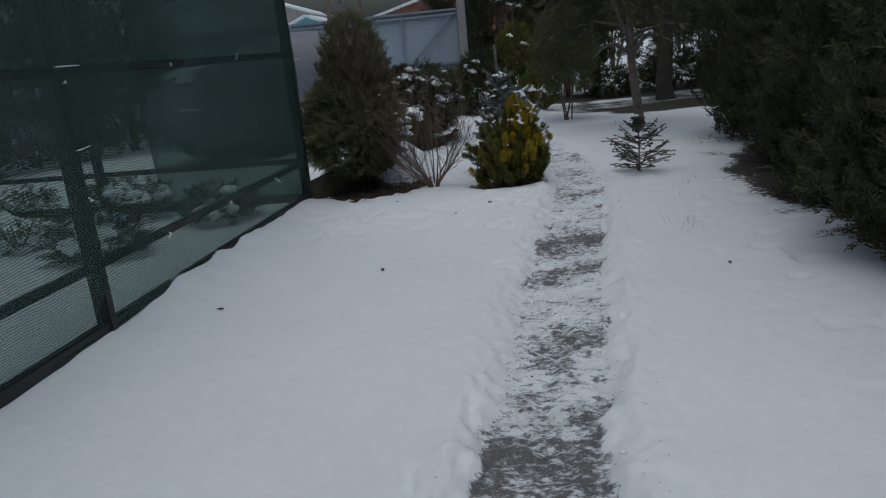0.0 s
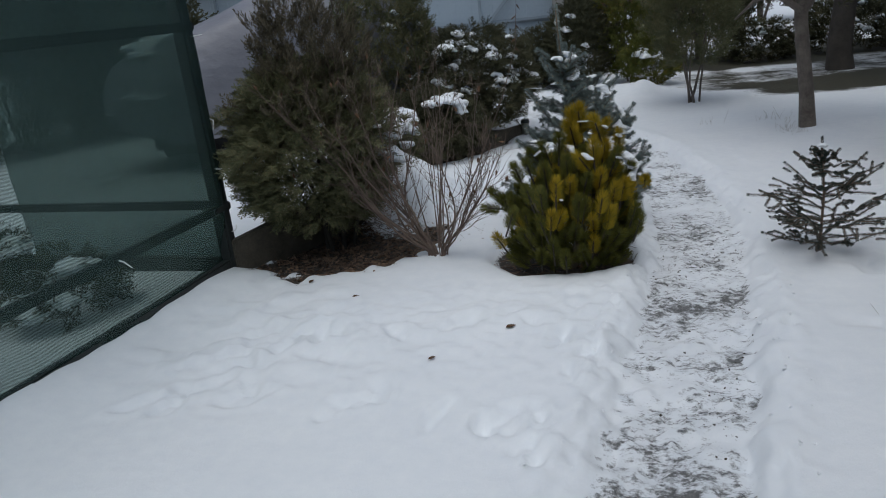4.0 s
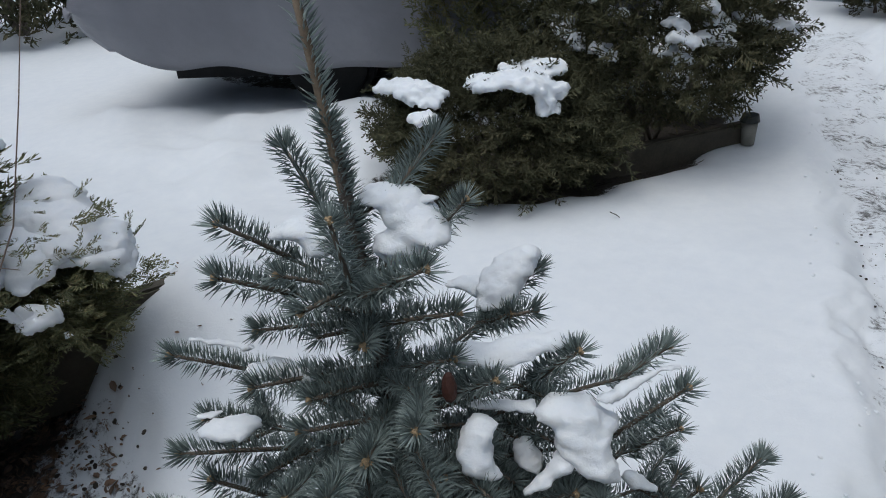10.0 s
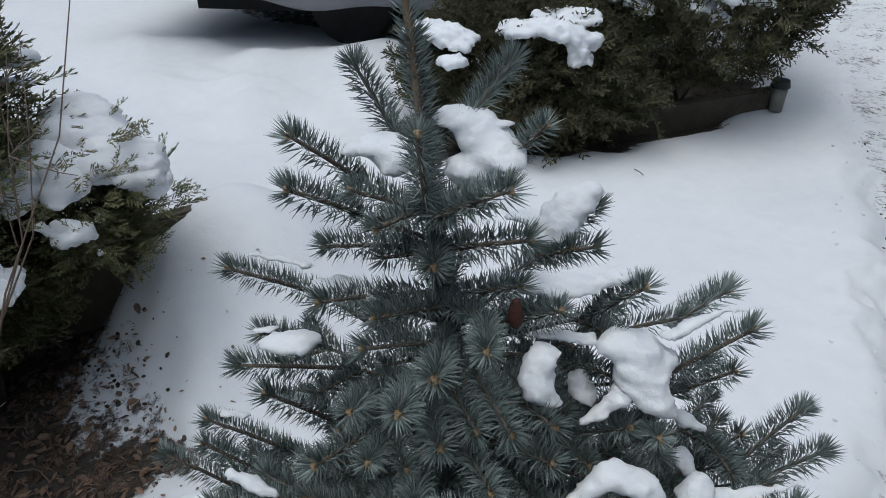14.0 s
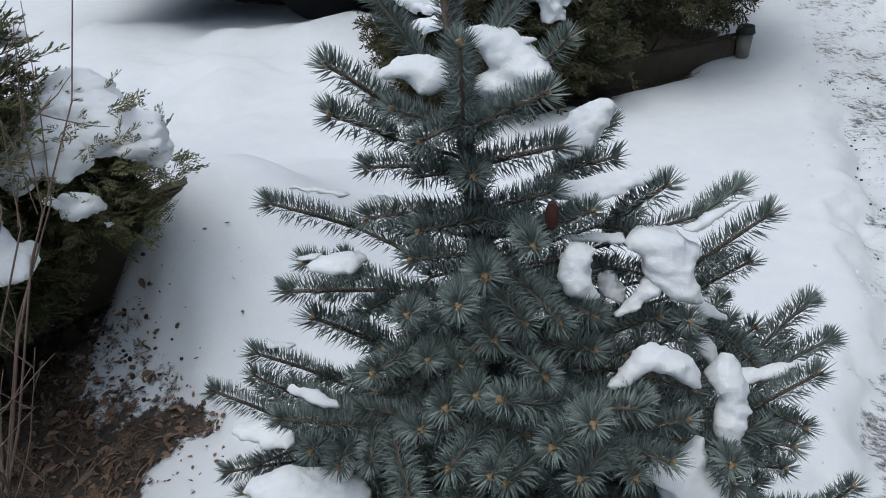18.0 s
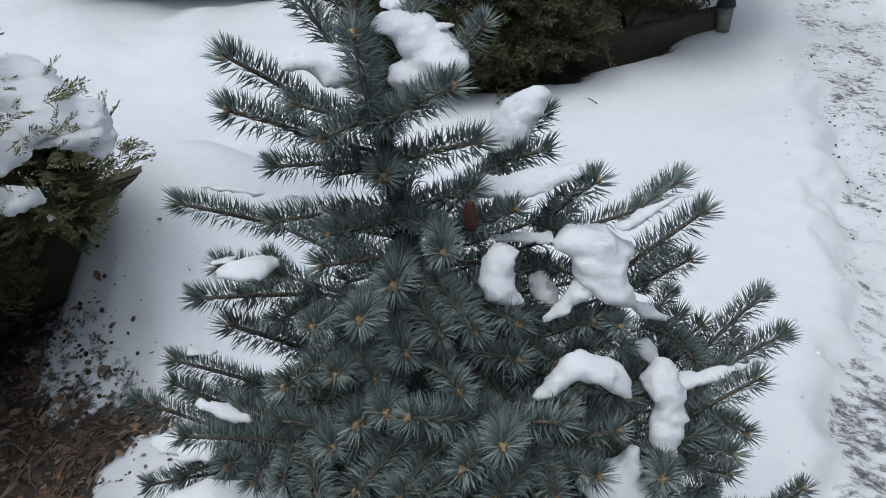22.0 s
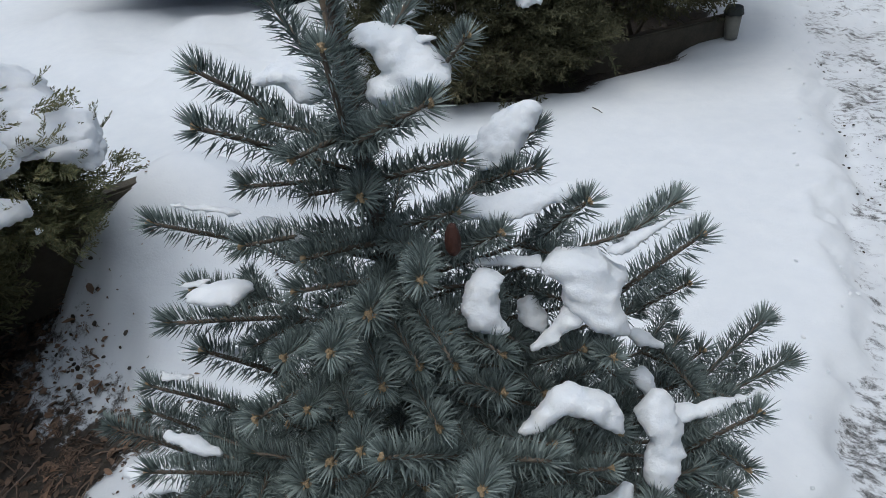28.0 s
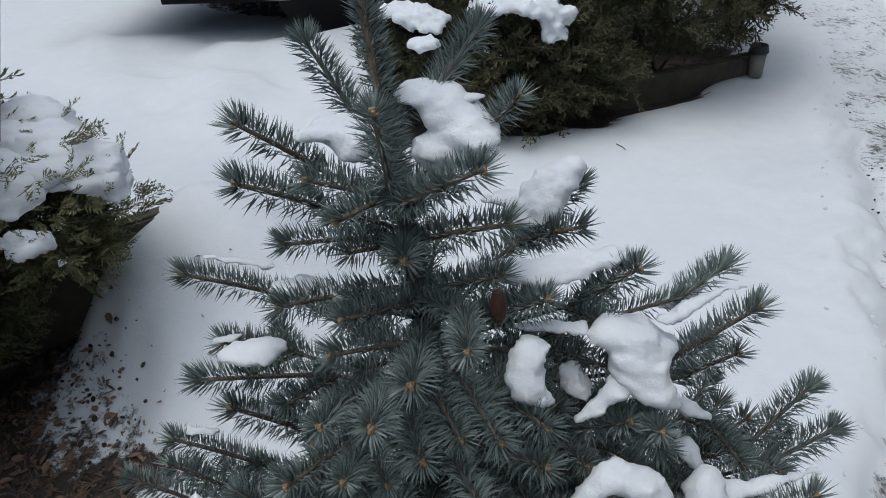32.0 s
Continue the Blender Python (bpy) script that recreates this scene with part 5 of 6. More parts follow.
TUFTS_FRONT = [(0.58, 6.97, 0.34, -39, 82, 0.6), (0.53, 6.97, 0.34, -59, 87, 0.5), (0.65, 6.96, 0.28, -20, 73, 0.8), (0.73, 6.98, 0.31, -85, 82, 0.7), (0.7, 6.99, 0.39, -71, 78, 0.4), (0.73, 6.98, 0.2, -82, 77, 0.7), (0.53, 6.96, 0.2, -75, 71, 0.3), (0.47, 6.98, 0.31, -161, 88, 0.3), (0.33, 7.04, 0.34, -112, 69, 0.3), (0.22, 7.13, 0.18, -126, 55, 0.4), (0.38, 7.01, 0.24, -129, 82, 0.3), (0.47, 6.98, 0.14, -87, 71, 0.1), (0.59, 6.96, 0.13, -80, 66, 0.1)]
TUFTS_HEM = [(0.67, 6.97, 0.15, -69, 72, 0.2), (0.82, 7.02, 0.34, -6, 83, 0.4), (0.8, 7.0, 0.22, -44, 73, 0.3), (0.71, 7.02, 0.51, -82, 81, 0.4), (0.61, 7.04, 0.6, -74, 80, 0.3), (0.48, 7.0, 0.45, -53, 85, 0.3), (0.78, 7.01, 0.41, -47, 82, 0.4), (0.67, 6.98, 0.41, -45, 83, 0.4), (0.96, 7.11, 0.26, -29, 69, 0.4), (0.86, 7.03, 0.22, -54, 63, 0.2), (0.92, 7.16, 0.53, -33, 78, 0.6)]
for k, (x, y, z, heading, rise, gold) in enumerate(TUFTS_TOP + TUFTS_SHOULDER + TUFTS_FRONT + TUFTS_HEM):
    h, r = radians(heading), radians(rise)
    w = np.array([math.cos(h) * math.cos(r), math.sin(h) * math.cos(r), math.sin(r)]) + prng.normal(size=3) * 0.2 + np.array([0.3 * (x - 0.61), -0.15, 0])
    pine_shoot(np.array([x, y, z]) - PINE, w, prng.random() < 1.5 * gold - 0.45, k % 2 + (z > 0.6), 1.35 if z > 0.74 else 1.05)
# the shaded tufts behind them and round the far side
pp, po, pt = crown_points(240, 0.58, 0.38, 0.30, lambda t: np.clip((1 - t ** 1.6) ** 0.6 * (0.9 + 0.4 * t), 0, 1), prng, 72, 0.6, 0.15)
pp[:, 0] += 0.08 * pt
for k in range(len(pp)):
    w = po[k] * (0.75 - 0.5 * pt[k]) + np.array([0, 0, 0.6 + 0.4 * pt[k]]) + prng.normal(size=3) * 0.17
    pine_shoot(pp[k] + np.array([-0.02, 0, 0.05]), w, prng.random() < 0.9 * pt[k] - 0.3, k, prng.uniform(0.85, 1.05))


def snow_on_pine(line):
    drape(pine, PINE, [(x, y, z - 0.012, r * 0.5) for x, y, z, r in line], 640 + int(line[0][0] * 1000), 0.005)


snow_on_pine([(0.788, 7.235, 0.732, 0.02), (0.811, 7.25, 0.718, 0.017)])
snow_on_pine([(0.862, 7.318, 0.668, 0.027), (0.878, 7.317, 0.655, 0.017)])
snow_on_pine([(0.727, 7.144, 0.717, 0.019), (0.732, 7.141, 0.712, 0.014)])
snow_on_pine([(0.58, 7.109, 0.712, 0.019), (0.592, 7.105, 0.708, 0.013)])
snow_on_pine([(0.695, 7.066, 0.63, 0.025), (0.726, 7.061, 0.606, 0.028)])
snow_on_pine([(0.641, 7.07, 0.655, 0.019), (0.657, 7.056, 0.626, 0.016)])
snow_on_pine([(0.454, 7.083, 0.631, 0.013), (0.482, 7.087, 0.654, 0.016)])
snow_on_pine([(0.859, 7.134, 0.591, 0.019), (0.874, 7.141, 0.58, 0.016)])
snow_on_pine([(0.918, 7.159, 0.528, 0.029), (0.948, 7.211, 0.516, 0.023), (0.917, 7.135, 0.494, 0.029), (0.932, 7.139, 0.466, 0.023)])
snow_on_pine([(0.578, 6.984, 0.428, 0.011), (0.586, 6.982, 0.421, 0.01)])
snow_on_pine([(0.686, 6.99, 0.425, 0.01), (0.692, 6.989, 0.419, 0.008)])
snow_on_pine([(0.723, 6.981, 0.329, 0.01), (0.733, 6.983, 0.325, 0.01)])
snow_on_pine([(0.666, 7.186, 0.77, 0.016), (0.749, 7.24, 0.758, 0.013)])
# heavier snow on the side towards the spruce
for k, line in enumerate([[(0.612, 7.353, 0.601, 0.028), (0.629, 7.351, 0.577, 0.024)],
                          [(0.734, 7.418, 0.610, 0.016), (0.743, 7.409, 0.579, 0.023), (0.786, 7.422, 0.560, 0.028), (0.828, 7.447, 0.568, 0.023), (0.853, 7.465, 0.581, 0.014)],
                          [(0.760, 7.434, 0.616, 0.009), (0.777, 7.434, 0.597, 0.010)], [(0.799, 7.457, 0.624, 0.010), (0.802, 7.457, 0.620, 0.007)],
                          [(0.885, 7.40, 0.54, 0.026), (0.93, 7.38, 0.50, 0.024), (0.92, 7.33, 0.43, 0.024)]]):
    drape(pine, PINE, line, 655 + k, 0.006)

# ---- bronze thuja in the board-edged bed ----
thuja = thing("thuja_bush", -0.92, 7.66, 0.0, "bushy dark green and bronze thuja with snow on its lower sprays", "thuja shrub")
stems("stem", thuja, [(-0.05, 0, -0.05), (0.05, 0.02, -0.05), (0.0, -0.05, -0.05), (0.1, 0.06, -0.05)], [(-0.15, 0.0, 1.2), (0.12, 0.05, 1.3), (-0.02, -0.15, 1.0), (0.25, 0.1, 0.8)], 0.017, 0.006, 81, LOG)
crown("crown", thuja, FROND, 4600, 0.95, 0.48, 0.41, 0.2, egg, 0.115, 0.42, THUJA, 82, 0.42, 0.5, 0.5, "dense dark green sprays").matrix_basis = Matrix.Translation((-0.05, -0.07, 0))
crown("upper_crown", thuja, FROND, 1050, 0.94, 0.36, 0.34, 0.62, egg, 0.12, 0.75, BROWNLEAF, 83, 0.25, 0.9, 0.0, "loose bronze upper sprays").matrix_basis = Matrix.Translation((0.02, -0.06, 0))
crown("lower_spray", thuja, FROND, 900, 0.33, 0.15, 0.14, 0.33, ball, 0.10, 0.4, JUNI, 84, 0.5, 0.45, 0.3, "green snow-laden spray").matrix_basis = Matrix.Translation((0.18, 0.35, 0.0))
crown("hanging_sprays", thuja, FROND, 520, 0.34, 0.15, 0.14, 0.17, ball, 0.10, 0.3, JUNI, 86, 0.5, 0.5, 0.5, "green sprays hanging over the board").matrix_basis = Matrix.Translation((0.11, 0.12, 0.0))
crown("poking_sprays", thuja, FROND, 230, 0.40, 0.23, 0.20, 0.36, ball, 0.065, 0.25, JUNI, 85, 0.75, 0.3, 0.0, "green sprigs poking through the snow").matrix_basis = Matrix.Translation((0.33, 0.33, 0.0))
THUJA_AT = np.array([-0.92, 7.66, 0])
drape(thuja, THUJA_AT, [(x, y, z, 1.12 * r) for x, y, z, r in [(-0.698, 8.029, 0.725, 0.026), (-0.665, 8.071, 0.738, 0.044), (-0.619, 8.095, 0.72, 0.036), (-0.561, 8.101, 0.669, 0.021)]], 680, 0.008)
drape(thuja, THUJA_AT, [(x, y, z, 1.12 * r) for x, y, z, r in [(-0.584, 8.0, 0.653, 0.028), (-0.52, 8.039, 0.633, 0.038), (-0.451, 8.093, 0.624, 0.034), (-0.415, 8.095, 0.591, 0.018)]], 681, 0.008)
drape(thuja, THUJA_AT, [(x, y, z, 1.5 * r) for x, y, z, r in [(-0.597, 7.886, 0.665, 0.029), (-0.554, 7.887, 0.624, 0.014)]], 682, 0.008)
drape(thuja, THUJA_AT, [(-0.463, 7.856, 0.59, 0.012), (-0.429, 7.869, 0.571, 0.012)], 683, 0.008)
drape(thuja, THUJA_AT, [(-0.474, 7.94, 0.55, 0.018), (-0.453, 7.941, 0.531, 0.012)], 684, 0.008)
drape(thuja, THUJA_AT, [(x, y, z, 1.5 * r) for x, y, z, r in [(-0.429, 7.749, 0.528, 0.022), (-0.401, 7.748, 0.499, 0.01)]], 685, 0.008)
drape(thuja, THUJA_AT, [(x, y, z, 1.5 * r) for x, y, z, r in [(-0.658, 7.933, 0.686, 0.02), (-0.61, 7.95, 0.658, 0.022)]], 686, 0.008)
drape(thuja, THUJA_AT, [(-0.777, 8.008, 0.796, 0.018), (-0.753, 8.018, 0.784, 0.01)], 687, 0.008)
drape(thuja, THUJA_AT, [(-0.447, 7.945, 0.493, 0.01), (-0.435, 7.95, 0.488, 0.007)], 688, 0.008)
drape(thuja, THUJA_AT, [(-0.571, 8.118, 0.662, 0.013), (-0.535, 8.124, 0.633, 0.016)], 689, 0.008)
# the sheets of snow on the low sprays towards the path
for k, line in enumerate([
        [(-0.64, 8.00, 0.70, 0.05), (-0.60, 8.07, 0.705, 0.055), (-0.53, 8.04, 0.655, 0.06), (-0.50, 8.11, 0.655, 0.045), (-0.44, 8.09, 0.615, 0.035)],
        [(-0.61, 7.97, 0.685, 0.045), (-0.55, 7.97, 0.65, 0.05), (-0.50, 7.93, 0.615, 0.035)],
        [(-0.88, 7.98, 0.835, 0.035), (-0.83, 8.04, 0.825, 0.04)], [(-0.80, 7.94, 0.785, 0.035), (-0.79, 7.98, 0.79, 0.025)], [(-0.735, 7.815, 0.72, 0.035)],
        [(-0.63, 7.72, 0.64, 0.03), (-0.61, 7.80, 0.65, 0.04), (-0.575, 7.87, 0.645, 0.045), (-0.535, 7.84, 0.61, 0.025)],
        [(-0.42, 7.905, 0.56, 0.035), (-0.45, 7.89, 0.575, 0.02)],
        [(-0.54, 7.72, 0.59, 0.045), (-0.50, 7.69, 0.565, 0.05), (-0.44, 7.70, 0.53, 0.05), (-0.40, 7.71, 0.51, 0.03)]]):
    drape(thuja, THUJA_AT, line, 800 + k, 0.008)
for k, line in enumerate([[(-0.75, 7.30, 0.82, 0.022)], [(-0.50, 7.55, 0.75, 0.022)], [(-0.62, 7.4, 0.95, 0.018)], [(-0.53, 7.62, 0.58, 0.035), (-0.47, 7.68, 0.56, 0.03)], [(-0.80, 7.98, 1.02, 0.03), (-0.75, 8.0, 1.0, 0.022)]]):
    drape(thuja, THUJA_AT, line, 700 + k, 0.008)

# ---- leafless shrub at the lawn's edge ----
shrub = thing("bare_shrub", -0.163, 7.376, 0.0, "leafless shrub of many thin brown stems with a few dry leaves", "shrub")
srng = np.random.default_rng(91)
leaf_v = np.array([(0, 0, 0), (0.012, 0.012, 0.004), (0.03, 0.013, 0), (0.05, 0, -0.004), (0.03, -0.013, 0.002), (0.012, -0.012, 0.004), (0.022, 0, -0.005)]) * np.array([1, 0.9, 1])
leaf_f = np.array([(0, 1, 6), (1, 2, 6), (2, 3, 6), (3, 4, 6), (4, 5, 6), (5, 0, 6)])
leaf_v = np.concatenate([leaf_v, leaf_v + np.array([0, 0, 0.0008])])
leaf_f = np.concatenate([leaf_f, leaf_f[:, ::-1] + 7])
LEAF = (leaf_v, leaf_f)
def whip(p, d, r, ln, n, lift, wander):
    """A slender crooked stem from p along d that bends upwards."""
    q = [np.array(p, float)]
    for k in range(n):
        d = d + srng.normal(size=3) * wander + np.array([0, 0, lift])
        d = d / np.linalg.norm(d)
        q.append(q[-1] + d * ln / n)
    return q, tube(q, np.linspace(r, max(r * 0.22, 0.0005), n + 1), 5)


# stems fan out low and rise in arcs: most towards the bed, some over the lawn, a few upright
for k in range(21):
    kind = "bed" if k < 13 else "lawn" if k < 19 else "upright"
    heading = {"bed": srng.normal(3.05, 0.42), "lawn": srng.uniform(-1.1, 0.1), "upright": srng.uniform(3.3, 5.9)}[kind]
    lean = radians({"bed": srng.uniform(32, 74), "lawn": srng.uniform(34, 62), "upright": srng.uniform(3, 18)}[kind])
    lift = {"bed": 0.055, "lawn": 0.095, "upright": 0.0}[kind]
    ln = {"bed": srng.uniform(0.9, 1.45), "lawn": srng.uniform(0.6, 1.0), "upright": srng.uniform(0.7, 1.15)}[kind]
    d = np.array([math.cos(heading) * math.sin(lean), 0.6 * math.sin(heading) * math.sin(lean), math.cos(lean)])
    foot = np.array([math.cos(heading) * srng.uniform(0.01, 0.05), math.sin(heading) * srng.uniform(0.01, 0.04), -0.04])
    rise = foot + np.array([math.cos(heading) * 0.02, math.sin(heading) * 0.015, srng.uniform(0.06, 0.13)])
    thick = srng.uniform(0.0042, 0.0075)
    q, stem = whip(rise, d, thick, ln, 14, lift, 0.1)
    sets, tips = [tube([foot, 0.5 * (foot + rise) + srng.normal(size=3) * 0.004, rise], [thick * 1.9, thick * 1.4, thick], 6), stem], [q[-1]]
    for j in np.concatenate([np.arange(2, 14), srng.integers(4, 11, 2)]):
        w = q[j] - q[j - 1]
        w = w / np.linalg.norm(w) + srng.normal(size=3) * np.array([0.62, 0.45, 0.35])
        tw, mesh = whip(q[j], w, 0.0027 * (1 - 0.045 * j), srng.uniform(0.12, 0.38) * (1.1 - 0.03 * j), 7, 0.11, 0.1)
        sets.append(mesh)
        tips.append(tw[-1])
        for i in srng.integers(1, 7, 4):
            w = tw[i + 1] - tw[i]
            w = w / np.linalg.norm(w) + srng.normal(size=3) * 0.6
            sets.append(whip(tw[i], w, 0.0012, srng.uniform(0.04, 0.13), 4, 0.06, 0.1)[1])
    st = piece("stem", fast_mesh("stem", *join(*sets), smooth=True), REDTWIG, shrub)
    for c in tips[:: 5 if k % 3 else 3]:
        w = srng.normal(size=(1, 3)) * 0.4 + np.array([[0, 0, -1.0]])
        piece("leaf", fast_mesh("leaf", *stamp(LEAF, frames_for(c[None], w, srng.random(1) * 6, srng.uniform(0.4, 0.75, 1)))), DRYLEAF, st, "shrivelled brown leaf")

for k in range(6):
    heading, lean = srng.uniform(-2.4, -0.6), radians(srng.uniform(2, 13))
    d = np.array([math.cos(heading) * math.sin(lean), math.sin(heading) * math.sin(lean), math.cos(lean)])
    q, stem = whip((0.03 * math.cos(heading), 0.03 * math.sin(heading), -0.04), d, 0.0034, srng.uniform(1.0, 1.4), 14, 0.0, 0.022)
    sets = [stem]
    for j in srng.permutation(np.arange(5, 14))[:4]:
        sets.append(whip(q[j], q[j] - q[j - 1] + srng.normal(size=3) * 0.03, 0.0011, srng.uniform(0.1, 0.3), 5, 0.05, 0.05)[1])
    piece("stem", fast_mesh("stem", *join(*sets), smooth=True), REDTWIG, shrub)

# one tall whip that kept its leaves
WHIP = np.array([(-0.12, 7.37, 0.08), (0.10, 7.375, 0.5), (0.28, 7.38, 0.9), (0.36, 7.38, 1.14), (0.38, 7.38, 1.36)]) - np.array([-0.163, 7.376, 0])
st = piece("stem", fast_mesh("stem", *tube(WHIP, [0.004, 0.0032, 0.0024, 0.0018, 0.001], 5), smooth=True), REDTWIG, shrub)
BENT = np.array([(-0.16, 7.38, 0.05), (-0.16, 7.56, 0.36), (-0.163, 7.69, 0.64), (-0.18, 7.85, 0.86), (-0.2, 7.93, 1.05), (-0.2, 8.0, 1.25)]) - np.array([-0.163, 7.376, 0])
piece("stem", fast_mesh("stem", *tube(BENT, [0.0034, 0.0026, 0.0019, 0.0014, 0.0011, 0.0007], 5), smooth=True), REDTWIG, shrub)
for k, (dx, dy) in enumerate(((-0.05, -0.10), (-0.11, -0.05), (-0.02, -0.17), (-0.16, -0.14))):
    v, f = tube(BENT * np.array([1, 0.9, 0.8]) + np.linspace(0, 1, 6)[:, None] * np.array([[dx, dy, 0]]) + srng.normal(size=(6, 3)) * 0.006, [0.0034, 0.0028, 0.0022, 0.0016, 0.0012, 0.0007], 5)
    sets = [(v, f)]
    for j in (2, 3, 4):
        a = BENT[j] * np.array([1, 0.9, 0.8]) + j / 5 * np.array([dx, dy, 0])
        sets.append(whip(a, np.array([srng.normal() * 0.5, srng.normal() * 0.3, 1.0]), 0.0013, srng.uniform(0.08, 0.2), 5, 0.02, 0.07)[1])
    piece("stem", fast_mesh("stem", *join(*sets), smooth=True), REDTWIG, shrub)
for z, turn in ((1.13, 0.4), (1.18, 2.6), (1.24, -0.5), (1.29, 3.0), (1.34, 0.9)):
    c = np.array([[np.interp(z, WHIP[:, 2], WHIP[:, 0]), np.interp(z, WHIP[:, 2], WHIP[:, 1]), z]])
    piece("leaf", fast_mesh("leaf", *stamp(LEAF, frames_for(c, np.array([[math.cos(turn), math.sin(turn), -0.9]]), np.array([turn]), np.array([0.75])))), DRYLEAF, st, "shrivelled brown leaf")


# ---- junipers along the bend ----
def juniper(name, x, y, n, h, rx, ry, z0, shape, size, up, material, seed, label, category="juniper shrub", templates=TUFTY, snow=0, droop=0.2, lump=0.4, shell=0.5, stem_h=0.5, snow_r=0.06):
    t = thing(name, x, y, 0.0, label, category)
    k = max(3, int(rx * 6))
    r = np.random.default_rng(seed)
    stems("stem", t, [(r.normal() * 0.03, r.normal() * 0.03, -0.08) for _ in range(k)], [(rx * 0.5 * math.cos(i * 2.4), ry * 0.5 * math.sin(i * 2.4), z0 + h * stem_h * r.uniform(0.7, 1.2)) for i in range(k)], 0.006 + 0.007 * h, 0.004, seed + 1, BARK)
    crown("crown", t, templates, n, h, rx, ry, z0, shape, size, up, material, seed + 2, shell, lump, droop)
    p, out, tt = crown_points(max(snow * 6, 4), h, rx, ry, shape, r, seed + 2, 0.8, lump)
    order = r.permutation(np.flatnonzero(tt > 0.42))[:snow] if snow else []
    for i in order:
        c = p[i] * np.array([0.95, 0.95, 1]) + np.array([0, 0, z0 + size * 0.12])
        w = snow_r * r.uniform(0.6, 1.3)
        side = np.array([-out[i][1], out[i][0], 0]) * w
        pads(t, np.zeros(3), [(*(c - side * 1.2), w * 0.8, w * 0.7), (*(c + np.array([0, 0, 0.01])), w, w * 0.9), (*(c + side * 1.1 + out[i] * w * 0.8 + np.array([0, 0, -0.03])), w * 0.7, w * 0.6)], 0.014, int(seed + 10 + i))
    return t


low = juniper("low_juniper", -0.92, 10.15, 2200, 0.56, 0.60, 0.48, 0.05, dome, 0.13, 0.3, DARKCON, 700, "low spreading juniper with patches of snow on top", snow=0)
for k, line in enumerate([
    [(-0.95, 9.50, 0.52, 0.06, 0.03), (-0.85, 9.48, 0.53, 0.08, 0.04), (-0.74, 9.47, 0.50, 0.06, 0.035)],
    [(-0.67, 9.36, 0.46, 0.04, 0.035)],
    [(-0.55, 9.62, 0.55, 0.07, 0.04), (-0.42, 9.68, 0.57, 0.08, 0.04), (-0.32, 9.74, 0.52, 0.06, 0.035), (-0.30, 9.70, 0.45, 0.035, 0.03)],
    [(-0.50, 9.80, 0.58, 0.07, 0.035), (-0.40, 9.85, 0.58, 0.06, 0.03)],
    [(-1.2, 9.7, 0.42, 0.05, 0.03), (-1.12, 9.68, 0.45, 0.06, 0.03)],
]):
    pads(low, np.array([-0.74, 9.92, 0]), [(x, y, z, 1.3 * w, h) for x, y, z, w, h in line], 0.012, 720 + k)
crown("poking_sprays", low, TUFTY, 260, 0.62, 0.62, 0.50, 0.06, dome, 0.075, 0.5, DARKCON, 728, 0.92, 0.4, 0.1, "sprigs poking through the snow")
juniper("round_juniper", -0.55, 11.05, 2300, 0.98, 0.60, 0.70, 0.12, egg, 0.15, 0.35, DARKCON, 740, "wide rounded juniper capped with snow behind the spruce", snow=65, snow_r=0.046)
juniper("upright_juniper", -1.45, 11.0, 2200, 1.75, 0.52, 0.5, 0.1, egg, 0.17, 0.7, JUNI, 770, "upright loose juniper with a dusting of snow", snow=30, snow_r=0.03)
juniper("mound_juniper", -1.05, 12.2, 900, 0.95, 0.6, 0.5, 0.1, dome, 0.16, 0.4, BROWNLEAF, 790, "mounded juniper under snow by the fence", snow=45, snow_r=0.045)
juniper("clipped_bush", 0.36, 14.5, 1500, 1.15, 0.46, 0.45, 0.0, ball, 0.14, 0.45, DARKCON, 810, "dark clipped conifer bush beside the path's end", "conifer shrub", COARSE, snow=5, snow_r=0.05)
juniper("dwarf_conifer", -0.25, 14.7, 700, 0.8, 0.35, 0.35, 0.0, egg, 0.17, 0.6, DARKCON, 830, "narrow dark conifer behind the clipped bush", "conifer shrub", COARSE, snow=4, snow_r=0.05)
juniper("yellow_conifer", 1.35, 13.95, 700, 0.62, 0.36, 0.35, 0.02, ball, 0.13, 0.5, YELLOWG, 850, "small yellow-green conifer with a cap of snow", "conifer shrub", COARSE, snow=4, snow_r=0.06)
ced = juniper("small_thuja_tree", 1.72, 12.42, 1900, 1.35, 0.50, 0.48, 0.40, egg, 0.14, 0.6, THUJA, 870, "small bronze-green thuja on two bare stems", "thuja tree", snow=0, droop=0.1)
stems("stem", ced, [(-0.03, 0, -0.1), (0.08, 0.03, -0.1)], [(-0.05, 0, 0.8), (0.16, 0.05, 0.8)], 0.013, 0.010, 885, BARK)
juniper("bronze_conifer", 1.05, 14.6, 700, 1.5, 0.4, 0.4, 0.1, egg, 0.17, 0.6, YELLOWG, 890, "bronze-tinged conifer among the darker bushes", "conifer shrub", COARSE, snow=2)

# ---- dark thuja hedge on the far side of the lawn ----
for k, (x, y, h, r) in enumerate([(3.95, 8.9, 3.4, 0.95), (3.70, 7.1, 3.6, 1.0), (3.48, 5.5, 3.5, 1.0), (3.26, 4.0, 3.5, 1.0), (3.3, 2.4, 3.4, 0.95)]):
    juniper("hedge_thuja", x, y, 6500 if y > 3 else 1500, h, r, r, 0.0, column, 0.165, 0.7, DARKCON, 900 + 20 * k, "tall dense dark thuja of the garden hedge", "thuja tree", COARSE, snow=0, droop=0.0, lump=0.4, shell=0.55)

